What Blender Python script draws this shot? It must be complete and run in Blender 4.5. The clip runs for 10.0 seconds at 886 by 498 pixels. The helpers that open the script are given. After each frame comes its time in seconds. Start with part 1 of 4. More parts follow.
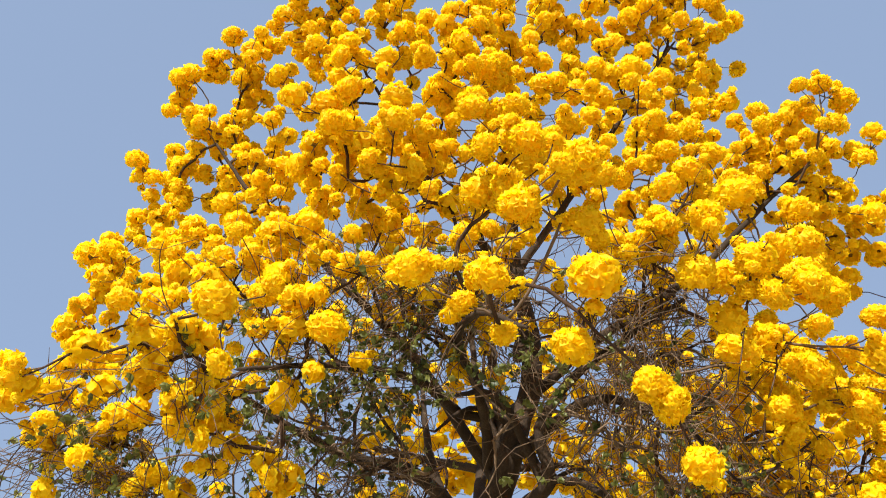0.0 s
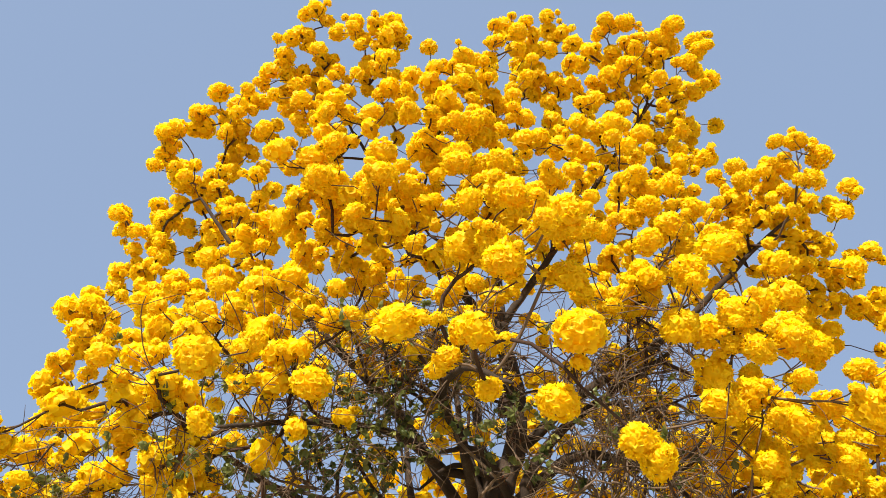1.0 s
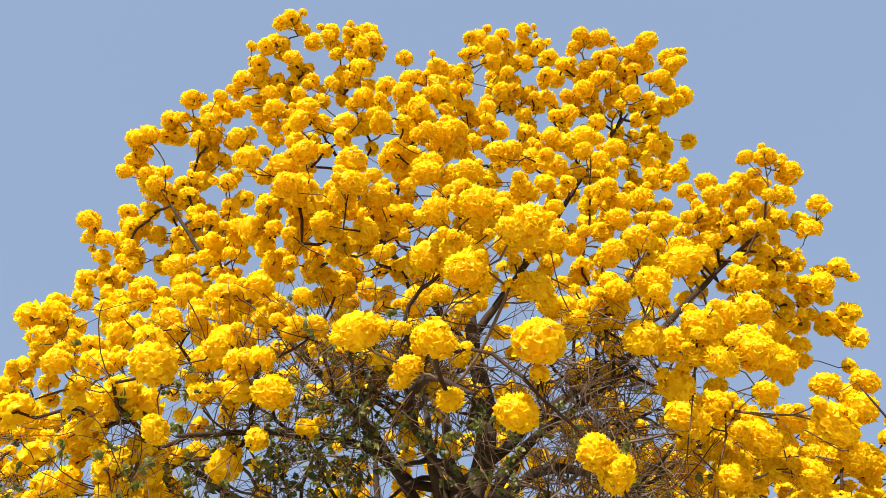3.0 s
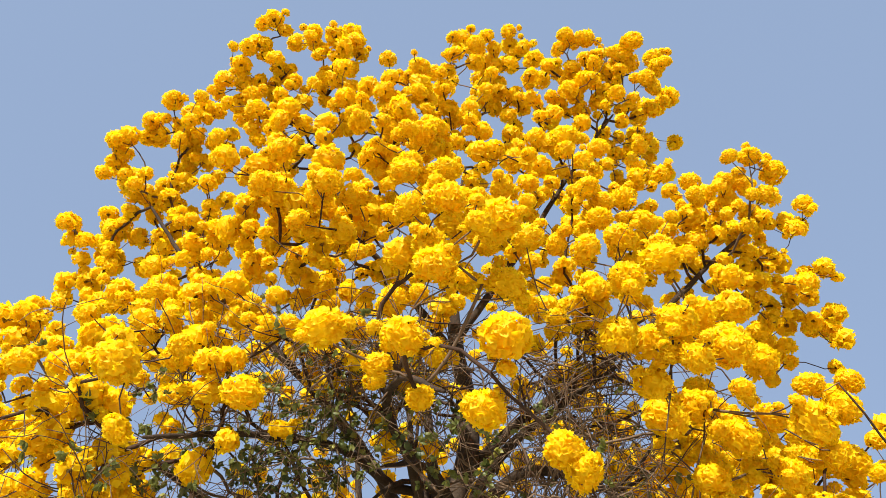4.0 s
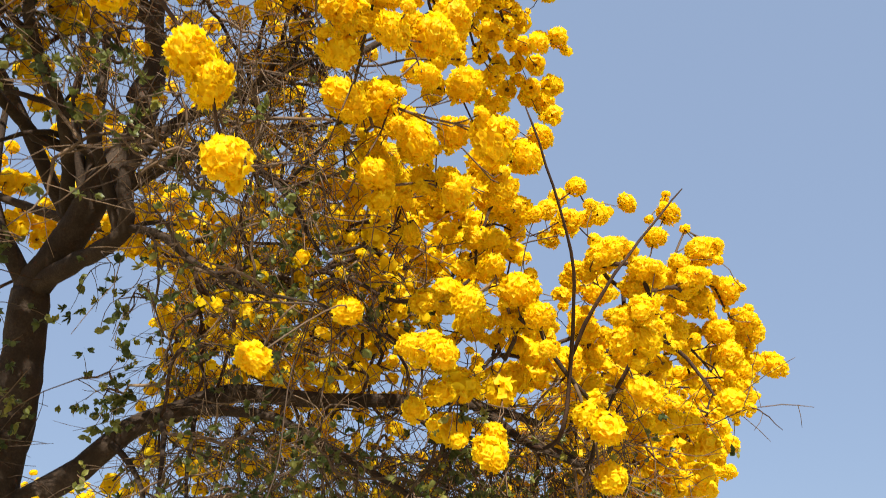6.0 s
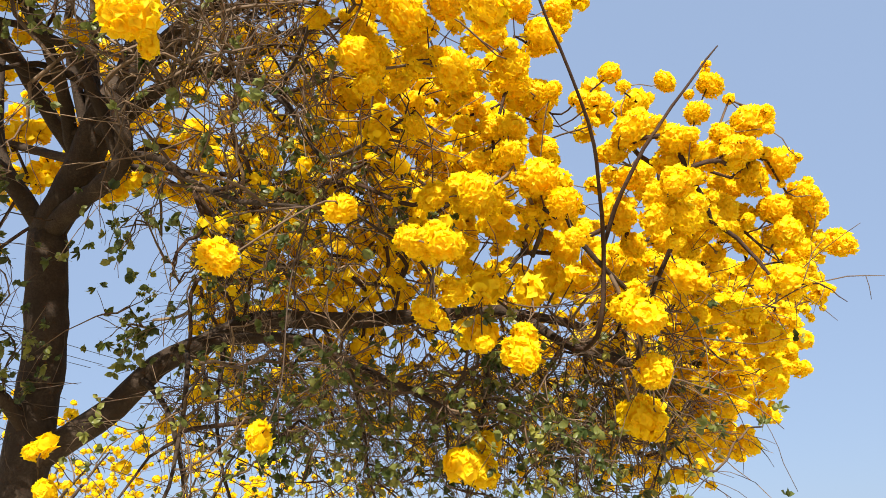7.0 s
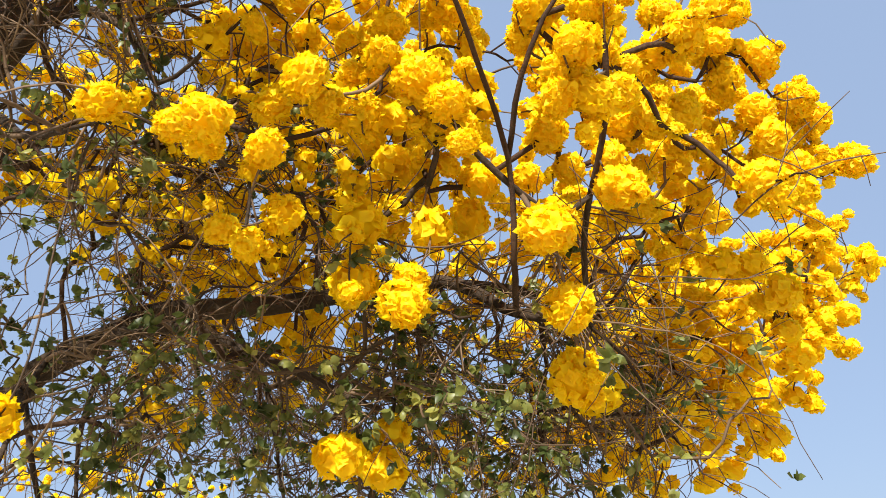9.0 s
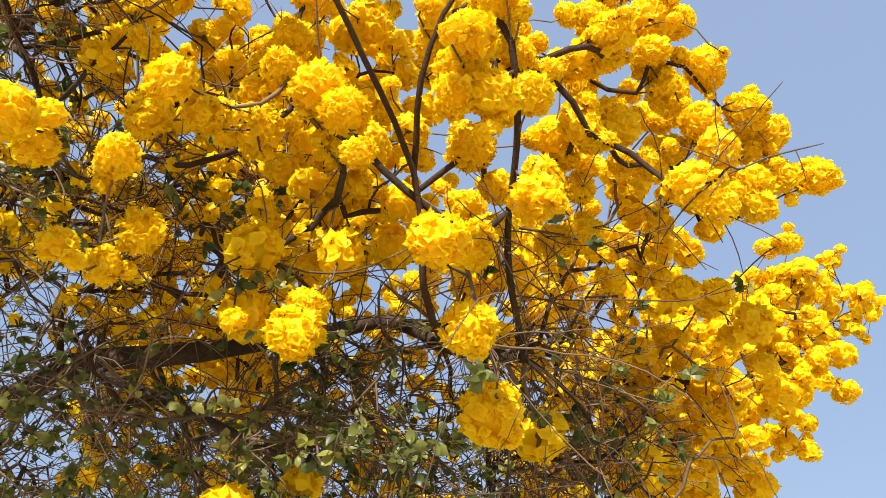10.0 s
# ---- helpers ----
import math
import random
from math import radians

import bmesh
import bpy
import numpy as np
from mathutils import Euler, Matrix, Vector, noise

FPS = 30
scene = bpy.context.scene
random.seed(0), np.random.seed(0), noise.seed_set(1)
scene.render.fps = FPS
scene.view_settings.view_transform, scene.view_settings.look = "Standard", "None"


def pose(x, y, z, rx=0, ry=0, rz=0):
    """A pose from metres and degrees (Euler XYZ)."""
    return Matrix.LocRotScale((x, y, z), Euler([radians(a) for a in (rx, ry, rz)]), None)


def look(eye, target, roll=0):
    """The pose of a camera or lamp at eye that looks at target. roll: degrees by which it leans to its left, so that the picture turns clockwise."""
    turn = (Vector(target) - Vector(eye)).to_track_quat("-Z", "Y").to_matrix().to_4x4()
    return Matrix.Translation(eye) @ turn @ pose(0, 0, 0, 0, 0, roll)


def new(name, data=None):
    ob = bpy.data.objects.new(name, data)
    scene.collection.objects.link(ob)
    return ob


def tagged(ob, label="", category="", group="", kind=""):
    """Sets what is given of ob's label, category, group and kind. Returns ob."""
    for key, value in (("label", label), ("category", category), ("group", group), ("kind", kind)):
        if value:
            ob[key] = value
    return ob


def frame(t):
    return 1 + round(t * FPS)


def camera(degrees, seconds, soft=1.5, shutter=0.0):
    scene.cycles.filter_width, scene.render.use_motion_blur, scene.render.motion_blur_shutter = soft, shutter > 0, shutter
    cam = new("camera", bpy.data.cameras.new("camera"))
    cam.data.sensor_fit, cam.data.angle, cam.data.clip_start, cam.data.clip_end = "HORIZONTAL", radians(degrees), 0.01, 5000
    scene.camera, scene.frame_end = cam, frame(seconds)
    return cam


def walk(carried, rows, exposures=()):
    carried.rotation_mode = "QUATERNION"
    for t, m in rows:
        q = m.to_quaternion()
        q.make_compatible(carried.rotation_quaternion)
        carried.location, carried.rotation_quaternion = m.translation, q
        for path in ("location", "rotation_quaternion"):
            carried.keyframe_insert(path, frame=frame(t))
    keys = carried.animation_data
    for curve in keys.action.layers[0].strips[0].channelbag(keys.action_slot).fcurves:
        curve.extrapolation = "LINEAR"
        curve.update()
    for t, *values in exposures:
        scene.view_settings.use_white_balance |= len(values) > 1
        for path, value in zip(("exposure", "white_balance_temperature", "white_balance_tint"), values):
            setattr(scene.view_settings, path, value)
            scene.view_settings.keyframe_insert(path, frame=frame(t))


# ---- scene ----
cam = camera(59.0, 10.0, soft=0.75, shutter=0.18)
PATH = [
    (0, (0.091, -0.114, 1.628), (0.042, 1.416, 2.916), 2.3),
    (0.5, (0.09, -0.119, 1.632), (0.066, 1.327, 3.014), 1.4),
    (1, (0.086, -0.12, 1.634), (0.076, 1.319, 3.023), 1.3),
    (1.5, (0.09, -0.12, 1.635), (0.096, 1.312, 3.032), 1.2),
    (2, (0.107, -0.109, 1.635), (0.125, 1.315, 3.039), 1.1),
    (2.5, (0.118, -0.095, 1.632), (0.148, 1.323, 3.041), 1.0),
    (4, (0.294, 0.0, 1.649), (0.341, 1.4, 3.077), 0.3),
    (4.5, (0.307, 0.172, 1.625), (0.356, 1.565, 3.059), 0.2),
    (5, (0.379, 0.304, 1.6), (0.768, 1.844, 2.816), -1.4),
    (5.5, (0.584, 0.445, 1.588), (1.231, 2.016, 2.642), 0.3),
    (6, (0.759, 0.608, 1.578), (1.506, 2.198, 2.535), 0.8),
    (6.2, (0.812, 0.705, 1.564), (1.554, 2.331, 2.462), 0.4),
    (7.3, (1.334, 0.964, 1.543), (1.885, 2.71, 2.35), -2.9),
    (7.5, (1.429, 1.03, 1.526), (1.93, 2.782, 2.35), -3.5),
    (8, (1.721, 1.259, 1.51), (2.193, 3.003, 2.368), -4.1),
    (8.5, (2.077, 1.43, 1.486), (2.509, 3.179, 2.356), -3.9),
    (9, (2.263, 1.671, 1.467), (2.723, 3.389, 2.38), -4.2),
    (9.5, (2.46, 1.806, 1.457), (2.922, 3.462, 2.479), -5.5),
    (10, (2.735, 1.922, 1.455), (3.149, 3.57, 2.511), -5.2),
]
walk(cam, [(t, look(e, g, r)) for t, e, g, r in PATH], exposures=[(0, 0.88), (4.6, 0.88), (5.5, 0.8), (6.0, 0.84), (7.4, 1.06), (9.2, 1.06), (10.0, 1.0)])

# ---- light ----
SUN_ELEV, SUN_AZ = 37.0, 202.0          # degrees; azimuth clockwise from +y
world = bpy.data.worlds.new("sky")
scene.world = world
world.use_nodes = True
wn, wl = world.node_tree.nodes, world.node_tree.links
sky = wn.new("ShaderNodeTexSky")
sky.sky_type = "NISHITA"
sky.sun_disc = False
sky.sun_elevation, sky.sun_rotation = radians(SUN_ELEV), radians(SUN_AZ)
sky.altitude, sky.air_density, sky.dust_density, sky.ozone_density = 50, 1.0, 1.6, 1.0
haze = wn.new("ShaderNodeMix")                      # thin even haze over the blue
haze.data_type = "RGBA"
haze.inputs[0].default_value = 0.86
haze.inputs[7].default_value = (1.40, 1.86, 2.74, 1)
wl.new(sky.outputs[0], haze.inputs[6])
wl.new(haze.outputs[2], wn["Background"].inputs[0])
wn["Background"].inputs[1].default_value = 0.13

sun_data = bpy.data.lights.new("sun", "SUN")
sun_data.energy, sun_data.angle, sun_data.color = 4.7, radians(0.6), (1.0, 0.95, 0.86)
sun = new("sun", sun_data)
a, e = radians(SUN_AZ), radians(SUN_ELEV)
sun_way = Vector((math.sin(a) * math.cos(e), math.cos(a) * math.cos(e), math.sin(e)))
sun.matrix_world = look(sun_way * 60 + Vector((0, 5, 3)), (0, 5, 3))


# ---- materials ----
def material(name):
    m = bpy.data.materials.new(name)
    m.use_nodes = True
    return m, m.node_tree.nodes, m.node_tree.links, m.node_tree.nodes["Principled BSDF"]


def ramp(nodes, stops):
    r = nodes.new("ShaderNodeValToRGB")
    while len(r.color_ramp.elements) < len(stops):
        r.color_ramp.elements.new(0.5)
    for el, (p, c) in zip(r.color_ramp.elements, stops):
        el.position, el.color = p, (*c, 1)
    return r


def noise_node(nodes, links, scale, detail=4.0, rough=0.6):
    co = nodes.new("ShaderNodeTexCoord")
    n = nodes.new("ShaderNodeTexNoise")
    n.inputs["Scale"].default_value, n.inputs["Detail"].default_value, n.inputs["Roughness"].default_value = scale, detail, rough
    links.new(co.outputs["Object"], n.inputs["Vector"])
    return n


def petal_material():
    m, n, l, p = material("yellow_petal")
    isl = n.new("ShaderNodeNewGeometry")
    r = ramp(n, [(0.0, (0.96, 0.665, 0.004)), (0.5, (0.975, 0.722, 0.006)), (1.0, (0.985, 0.785, 0.011))])
    l.new(isl.outputs["Random Per Island"], r.inputs[0])
    l.new(r.outputs[0], p.inputs["Base Color"])
    p.inputs["Roughness"].default_value = 0.55
    p.inputs["Specular IOR Level"].default_value = 0.25
    tr = n.new("ShaderNodeBsdfTranslucent")
    l.new(r.outputs[0], tr.inputs[0])
    mix = n.new("ShaderNodeMixShader")
    mix.inputs[0].default_value = 0.54
    l.new(p.outputs[0], mix.inputs[1])
    l.new(tr.outputs[0], mix.inputs[2])
    l.new(mix.outputs[0], n["Material Output"].inputs[0])
    b = n.new("ShaderNodeBump")
    nz = noise_node(n, l, 120, 3)
    b.inputs["Strength"].default_value, b.inputs["Distance"].default_value = 0.4, 0.004
    l.new(nz.outputs[0], b.inputs["Height"])
    l.new(b.outputs[0], p.inputs["Normal"])
    return m


def bark_material(name, low, mid, high):
    m, n, l, p = material(name)
    big, fine = noise_node(n, l, 5, 5), noise_node(n, l, 60, 5, 0.7)
    r = ramp(n, [(0.25, low), (0.5, mid), (0.8, high)])
    mx = n.new("ShaderNodeMix")
    mx.inputs[0].default_value = 0.45
    l.new(big.outputs[0], mx.inputs[2])
    l.new(fine.outputs[0], mx.inputs[3])
    l.new(mx.outputs[0], r.inputs[0])
    l.new(r.outputs[0], p.inputs["Base Color"])
    p.inputs["Roughness"].default_value = 0.85
    p.inputs["Specular IOR Level"].default_value = 0.2
    b = n.new("ShaderNodeBump")
    b.inputs["Strength"].default_value, b.inputs["Distance"].default_value = 0.9, 0.02
    l.new(mx.outputs[0], b.inputs["Height"])
    l.new(b.outputs[0], p.inputs["Normal"])
    return m


def twig_material():
    m, n, l, p = material("brown_twig")
    nz = noise_node(n, l, 9, 4)
    isl = n.new("ShaderNodeNewGeometry")
    mx = n.new("ShaderNodeMix")
    mx.inputs[0].default_value = 0.5
    l.new(nz.outputs[0], mx.inputs[2])
    l.new(isl.outputs["Random Per Island"], mx.inputs[3])
    r = ramp(n, [(0.2, (0.042, 0.022, 0.011)), (0.5, (0.10, 0.060, 0.031)), (0.72, (0.18, 0.115, 0.064)), (0.94, (0.34, 0.26, 0.16))])
    l.new(mx.outputs[0], r.inputs[0])
    l.new(r.outputs[0], p.inputs["Base Color"])
    p.inputs["Roughness"].default_value = 0.8
    return m


def leaf_material():
    m, n, l, p = material("green_leaf")
    isl = n.new("ShaderNodeNewGeometry")
    nz = noise_node(n, l, 40, 3)
    mx = n.new("ShaderNodeMix")
    mx.inputs[0].default_value = 0.7
    l.new(nz.outputs[0], mx.inputs[2])
    l.new(isl.outputs["Random Per Island"], mx.inputs[3])
    r = ramp(n, [(0.1, (0.035, 0.055, 0.014)), (0.45, (0.10, 0.125, 0.028)), (0.72, (0.21, 0.22, 0.05)), (0.95, (0.42, 0.38, 0.07))])
    l.new(mx.outputs[0], r.inputs[0])
    l.new(r.outputs[0], p.inputs["Base Color"])
    p.inputs["Roughness"].default_value = 0.42
    tr = n.new("ShaderNodeBsdfTranslucent")
    l.new(r.outputs[0], tr.inputs[0])
    mix = n.new("ShaderNodeMixShader")
    mix.inputs[0].default_value = 0.42
    l.new(p.outputs[0], mix.inputs[1])
    l.new(tr.outputs[0], mix.inputs[2])
    l.new(mix.outputs[0], n["Material Output"].inputs[0])
    return m


def plain(name, colour, rough=0.8, metal=0.0, scale=20.0, spread=0.4):
    m, n, l, p = material(name)
    nz = noise_node(n, l, scale, 5)
    r = ramp(n, [(0.3, tuple(c * (1 - spread) for c in colour)), (0.7, tuple(min(1, c * (1 + spread)) for c in colour))])
    l.new(nz.outputs[0], r.inputs[0])
    l.new(r.outputs[0], p.inputs["Base Color"])
    p.inputs["Roughness"].default_value, p.inputs["Metallic"].default_value = rough, metal
    return m


PETAL, TWIG, LEAF = petal_material(), twig_material(), leaf_material()
BARK = bark_material("grey_brown_bark", (0.018, 0.012, 0.008), (0.044, 0.029, 0.019), (0.115, 0.082, 0.056))
YOUNG = bark_material("red_brown_bark", (0.022, 0.011, 0.007), (0.050, 0.027, 0.016), (0.11, 0.068, 0.042))
CALYX = plain("olive_brown_calyx", (0.26, 0.17, 0.03), 0.7, 0, 60)
# ground is out of view; its pale colour is chosen to brighten undersides
SOIL = plain("pale_bounce_soil", (0.44, 0.36, 0.22), 0.95, 0, 1.2, 0.35)
RUBBER = plain("black_cable_sheath", (0.025, 0.025, 0.027), 0.5, 0, 30, 0.2)


# ---- mesh helpers ----
def mesh_object(name, verts, faces, mats, parent=None, mat_index=None, smooth=False):
    me = bpy.data.meshes.new(name)
    me.from_pydata(np.asarray(verts).tolist(), [], faces if isinstance(faces, list) else faces.tolist())
    for m in mats:
        me.materials.append(m)
    if mat_index is not None:
        me.polygons.foreach_set("material_index", np.asarray(mat_index, dtype=np.int32))
    if smooth:
        me.polygons.foreach_set("use_smooth", np.ones(len(me.polygons), dtype=bool))
    me.update()
    ob = new(name, me)
    ob.parent = parent
    return ob


def turn_to(axis, spin):
    """A rotation whose third column is axis, spun about it."""
    z = axis / np.linalg.norm(axis)
    h = np.array((1.0, 0, 0)) if abs(z[0]) < 0.8 else np.array((0, 1.0, 0))
    x = np.cross(h, z)
    x /= np.linalg.norm(x)
    y = np.cross(z, x)
    c, s = math.cos(spin), math.sin(spin)
    return np.stack([x * c + y * s, -x * s + y * c, z], 1)


def unit(v):
    return v / (np.linalg.norm(v) + 1e-9)


# ---- flowers: frilled, five-lobed mouths packed into a pompon about a filler core ----
def mouth_of(rng, reach, width, grade):
    """The mouth of one trumpet along +z: a cup from its throat out to a ruffled rim. grade: 0 plain to 2 fine."""
    k = (6, 8, 8)[grade]
    ang = np.arange(k) * 2 * math.pi / k + rng.uniform(0, 6.3)
    lobe = np.where(np.arange(k) % 2, 1.0, -1.0)
    v, f = [(0, 0, reach * 0.80)], []

    def ring(radius, height):
        a0 = ang + rng.normal(0, 0.10, k)
        v.extend(zip(radius * np.cos(a0), radius * np.sin(a0), height))

    if grade == 2:
        ring(width * rng.uniform(0.50, 0.66, k), reach * rng.uniform(0.90, 1.0, k))
    ring(width * (1 + 0.16 * lobe) * rng.uniform(0.80, 1.20, k), reach * (1.0 + 0.02 * lobe) + rng.normal(0, 0.0075, k))
    f += [(0, 1 + i, 1 + (i + 1) % k) for i in range(k)]
    if grade == 2:
        f += [(1 + i, 1 + k + i, 1 + k + (i + 1) % k, 1 + (i + 1) % k) for i in range(k)]
    return np.array(v), f


def heart(radius, low, rows, cols, rng, rough):
    """A filler body for the inside of a pompon: a cap about +z down to the angle low, drawn in below to the stalk."""
    v, f = [(0, 0, radius)], []
    for i in range(1, rows + 2):
        lat = low * min(i, rows) / rows
        shrink = 1.0 if i <= rows else 0.25
        for k in range(cols):
            a0, rr = 2 * math.pi * (k + 0.5 * (i % 2)) / cols, radius * rng.uniform(1 - rough, 1 + rough)
            v.append((rr * shrink * math.sin(lat) * math.cos(a0), rr * shrink * math.sin(lat) * math.sin(a0), rr * math.cos(lat) if i <= rows else radius * (0.12 + 0.12 * (k % 2))))
    f += [(0, 1 + k, 1 + (k + 1) % cols) for k in range(cols)]
    for i in range(rows):
        for k in range(cols):
            p, q, k2 = 1 + i * cols, 1 + (i + 1) * cols, (k + 1) % cols
            f.append((p + k, q + k, q + k2, p + k2))
    return np.array(v), f


def cluster_data(seed, flowers, grade):
    """A pompon of flowers over a knot of brown calyces, which shows from below."""
    rng = np.random.default_rng(seed)
    V, N, Fc, M, base = [], [], [], [], 0
    radius, angle = 0.081, radians(rng.uniform(158, 172) if grade == 2 else rng.uniform(110, 146))
    low = math.cos(angle)
    flat = np.array((rng.uniform(0.95, 1.18), rng.uniform(0.9, 1.08), rng.uniform(0.82, 0.97)))
    width = (1.45, 1.35, 1.30)[grade] * radius * math.sqrt(2 * (1 - low) / flowers)
    side = rng.normal(0, 1, 3) * 0.06

    def take(v, f, mat):
        nonlocal base
        V.append(v * flat)
        N.append(v / (np.linalg.norm(v, axis=1)[:, None] + 1e-9))
        Fc.extend(tuple(q + base for q in t) for t in f)
        M.extend([mat] * len(f))
        base += len(v)

    for i in range(flowers):
        cz = 1 - (i + 0.5) / flowers * (1 - low)
        if i > flowers - 4 and grade:                   # a few hang lower
            cz = max(-0.95, cz - rng.uniform(0.1, 0.4))
        th, sz = i * 2.39996 + rng.normal(0, 0.2), math.sqrt(max(0, 1 - cz * cz))
        d = unit(np.array((sz * math.cos(th), sz * math.sin(th), cz)) + rng.normal(0, 0.07, 3))
        swell = 1 + 0.05 * math.sin(3 * th + seed) + float(d @ side)
        v, f = mouth_of(rng, radius * swell * rng.uniform(0.96, 1.07), width * rng.uniform(0.85, 1.15), grade)
        take(v @ turn_to(unit(d + rng.normal(0, 0.13, 3)), rng.uniform(0, 6.3)).T, f, 0)
    # petal-coloured core, added so the gaps between mouths stay bright
    v, f = heart(radius * 0.82, angle, (3, 4, 5)[grade], (6, 8, 12)[grade], rng, 0.06)
    take(v, f, 0)
    v, f = heart(0.021 if grade < 2 else 0.016, 2.2, 2, (4, 5, 6)[grade], rng, 0.3)
    take(v + np.array((0, 0, radius * 0.06)), f, 1)
    return np.concatenate(V), Fc, M, np.concatenate(N)


FINE = [cluster_data(10 + i, n, 2) for i, n in enumerate((112, 104, 118, 98, 108, 102, 120, 96, 112, 106))]
MIDDLE = [cluster_data(50 + i, n, 1) for i, n in enumerate((50, 46, 52, 44, 48, 45, 51, 43))]
COARSE = [cluster_data(70 + i, n, 1) for i, n in enumerate((31, 28, 32, 29, 27))]
LOOSE = [cluster_data(60 + i, n, 1) for i, n in enumerate((8, 9, 7, 10, 8))]
DISTANT = [cluster_data(80 + i, n, 0) for i, n in enumerate((20, 18, 22, 19))]


def soften(me, out):
    """Imitates softly scattered light: petal normals lean from their own way to that of the whole pompon."""
    own = np.empty(len(me.vertices) * 3)
    me.vertices.foreach_get("normal", own)
    both = 0.75 * own.reshape(-1, 3) + 0.25 * np.asarray(out)
    both /= np.linalg.norm(both, axis=1)[:, None] + 1e-9
    me.normals_split_custom_set_from_vertices(both.tolist())


CLUSTER_MESHES = []
for v, f, mi, out in FINE:
    me = bpy.data.meshes.new("blossom")
    me.from_pydata(v.tolist(), [], f)
    me.materials.append(PETAL)
    me.materials.append(CALYX)
    me.polygons.foreach_set("material_index", np.array(mi, dtype=np.int32))
    me.polygons.foreach_set("use_smooth", np.ones(len(me.polygons), dtype=bool))
    me.update()
    soften(me, out)
    CLUSTER_MESHES.append(me)


def leaf_data(seed):
    """A palmate leaf along +z: a stalk and three to five folded leaflets that meet at its top."""
    rng = np.random.default_rng(seed)
    V = [np.array([(0, 0, 0.04), (0.0015, 0, 0.0), (-0.0015, 0, 0.0)])]
    Fc = [(0, 1, 2)]
    for spread in (-1.3, -0.65, 0.0, 0.65, 1.3):
        if abs(spread) > 1 and rng.random() < 0.4:
            continue
        ln, wd = rng.uniform(0.05, 0.08) * (1 - 0.2 * abs(spread)), rng.uniform(0.015, 0.022)
        d = np.array((math.sin(spread), rng.uniform(-0.6, 0.3), math.cos(spread)))
        r = turn_to(d, rng.normal(0, 0.5))
        droop = rng.uniform(0.0, 0.03)
        pts = [(0, 0.003, 0.35), (wd * 0.9, -0.006, 0.3), (wd, -0.008, 0.62), (0, 0.004 - droop * 0.4, 0.7),
               (-wd, -0.008, 0.62), (-wd * 0.9, -0.006, 0.3), (0, -droop, 1.0)]
        v = np.array([(x, y, z * ln) for x, y, z in pts]) @ r.T + np.array((0, 0, 0.04))
        b = sum(len(q) for q in V)
        V.append(v)
        Fc += [(0, b + 1, b), (0, b, b + 5), (b, b + 1, b + 2, b + 3), (b, b + 3, b + 4, b + 5), (b + 3, b + 2, b + 6), (b + 3, b + 6, b + 4)]
    return np.concatenate(V), Fc


LEAVES = [leaf_data(90 + i) for i in range(6)]
LEAF_MESHES = []
for v, f in LEAVES:
    me = bpy.data.meshes.new("leaf")
    me.from_pydata(v.tolist(), [], f)
    me.materials.append(LEAF)
    me.update()
    LEAF_MESHES.append(me)


def joined(name, items, kinds, mats, parent, label):
    """Many small pieces baked into one mesh: items of (which, place, axis, spin, size)."""
    V, N, Fc, M, base = [], [], [], [], 0
    for which, p, ax, spin, size in items:
        data = kinds[which % len(kinds)]
        turn = turn_to(ax, spin).T
        V.append(data[0] * size @ turn + p)
        if len(data) > 3:
            N.append(data[3] @ turn)
        Fc += [tuple(q + base for q in t) for t in data[1]]
        M += data[2] if len(data) > 2 else [0] * len(data[1])
        base += len(data[0])
    if V:
        ob = mesh_object(name, np.concatenate(V), Fc, mats, parent, M, smooth=True)
        if N:
            soften(ob.data, np.concatenate(N))
        tagged(ob, label, kind="stuff")


def pieces(name, items, meshes, parent):
    for which, p, ax, spin, size in items:
        ob = new(name, meshes[which % len(meshes)])
        r = turn_to(ax, spin)
        ob.matrix_world = Matrix.Translation(p) @ Matrix(r.tolist()).to_4x4() @ Matrix.Scale(size, 4)
        ob.parent = parent


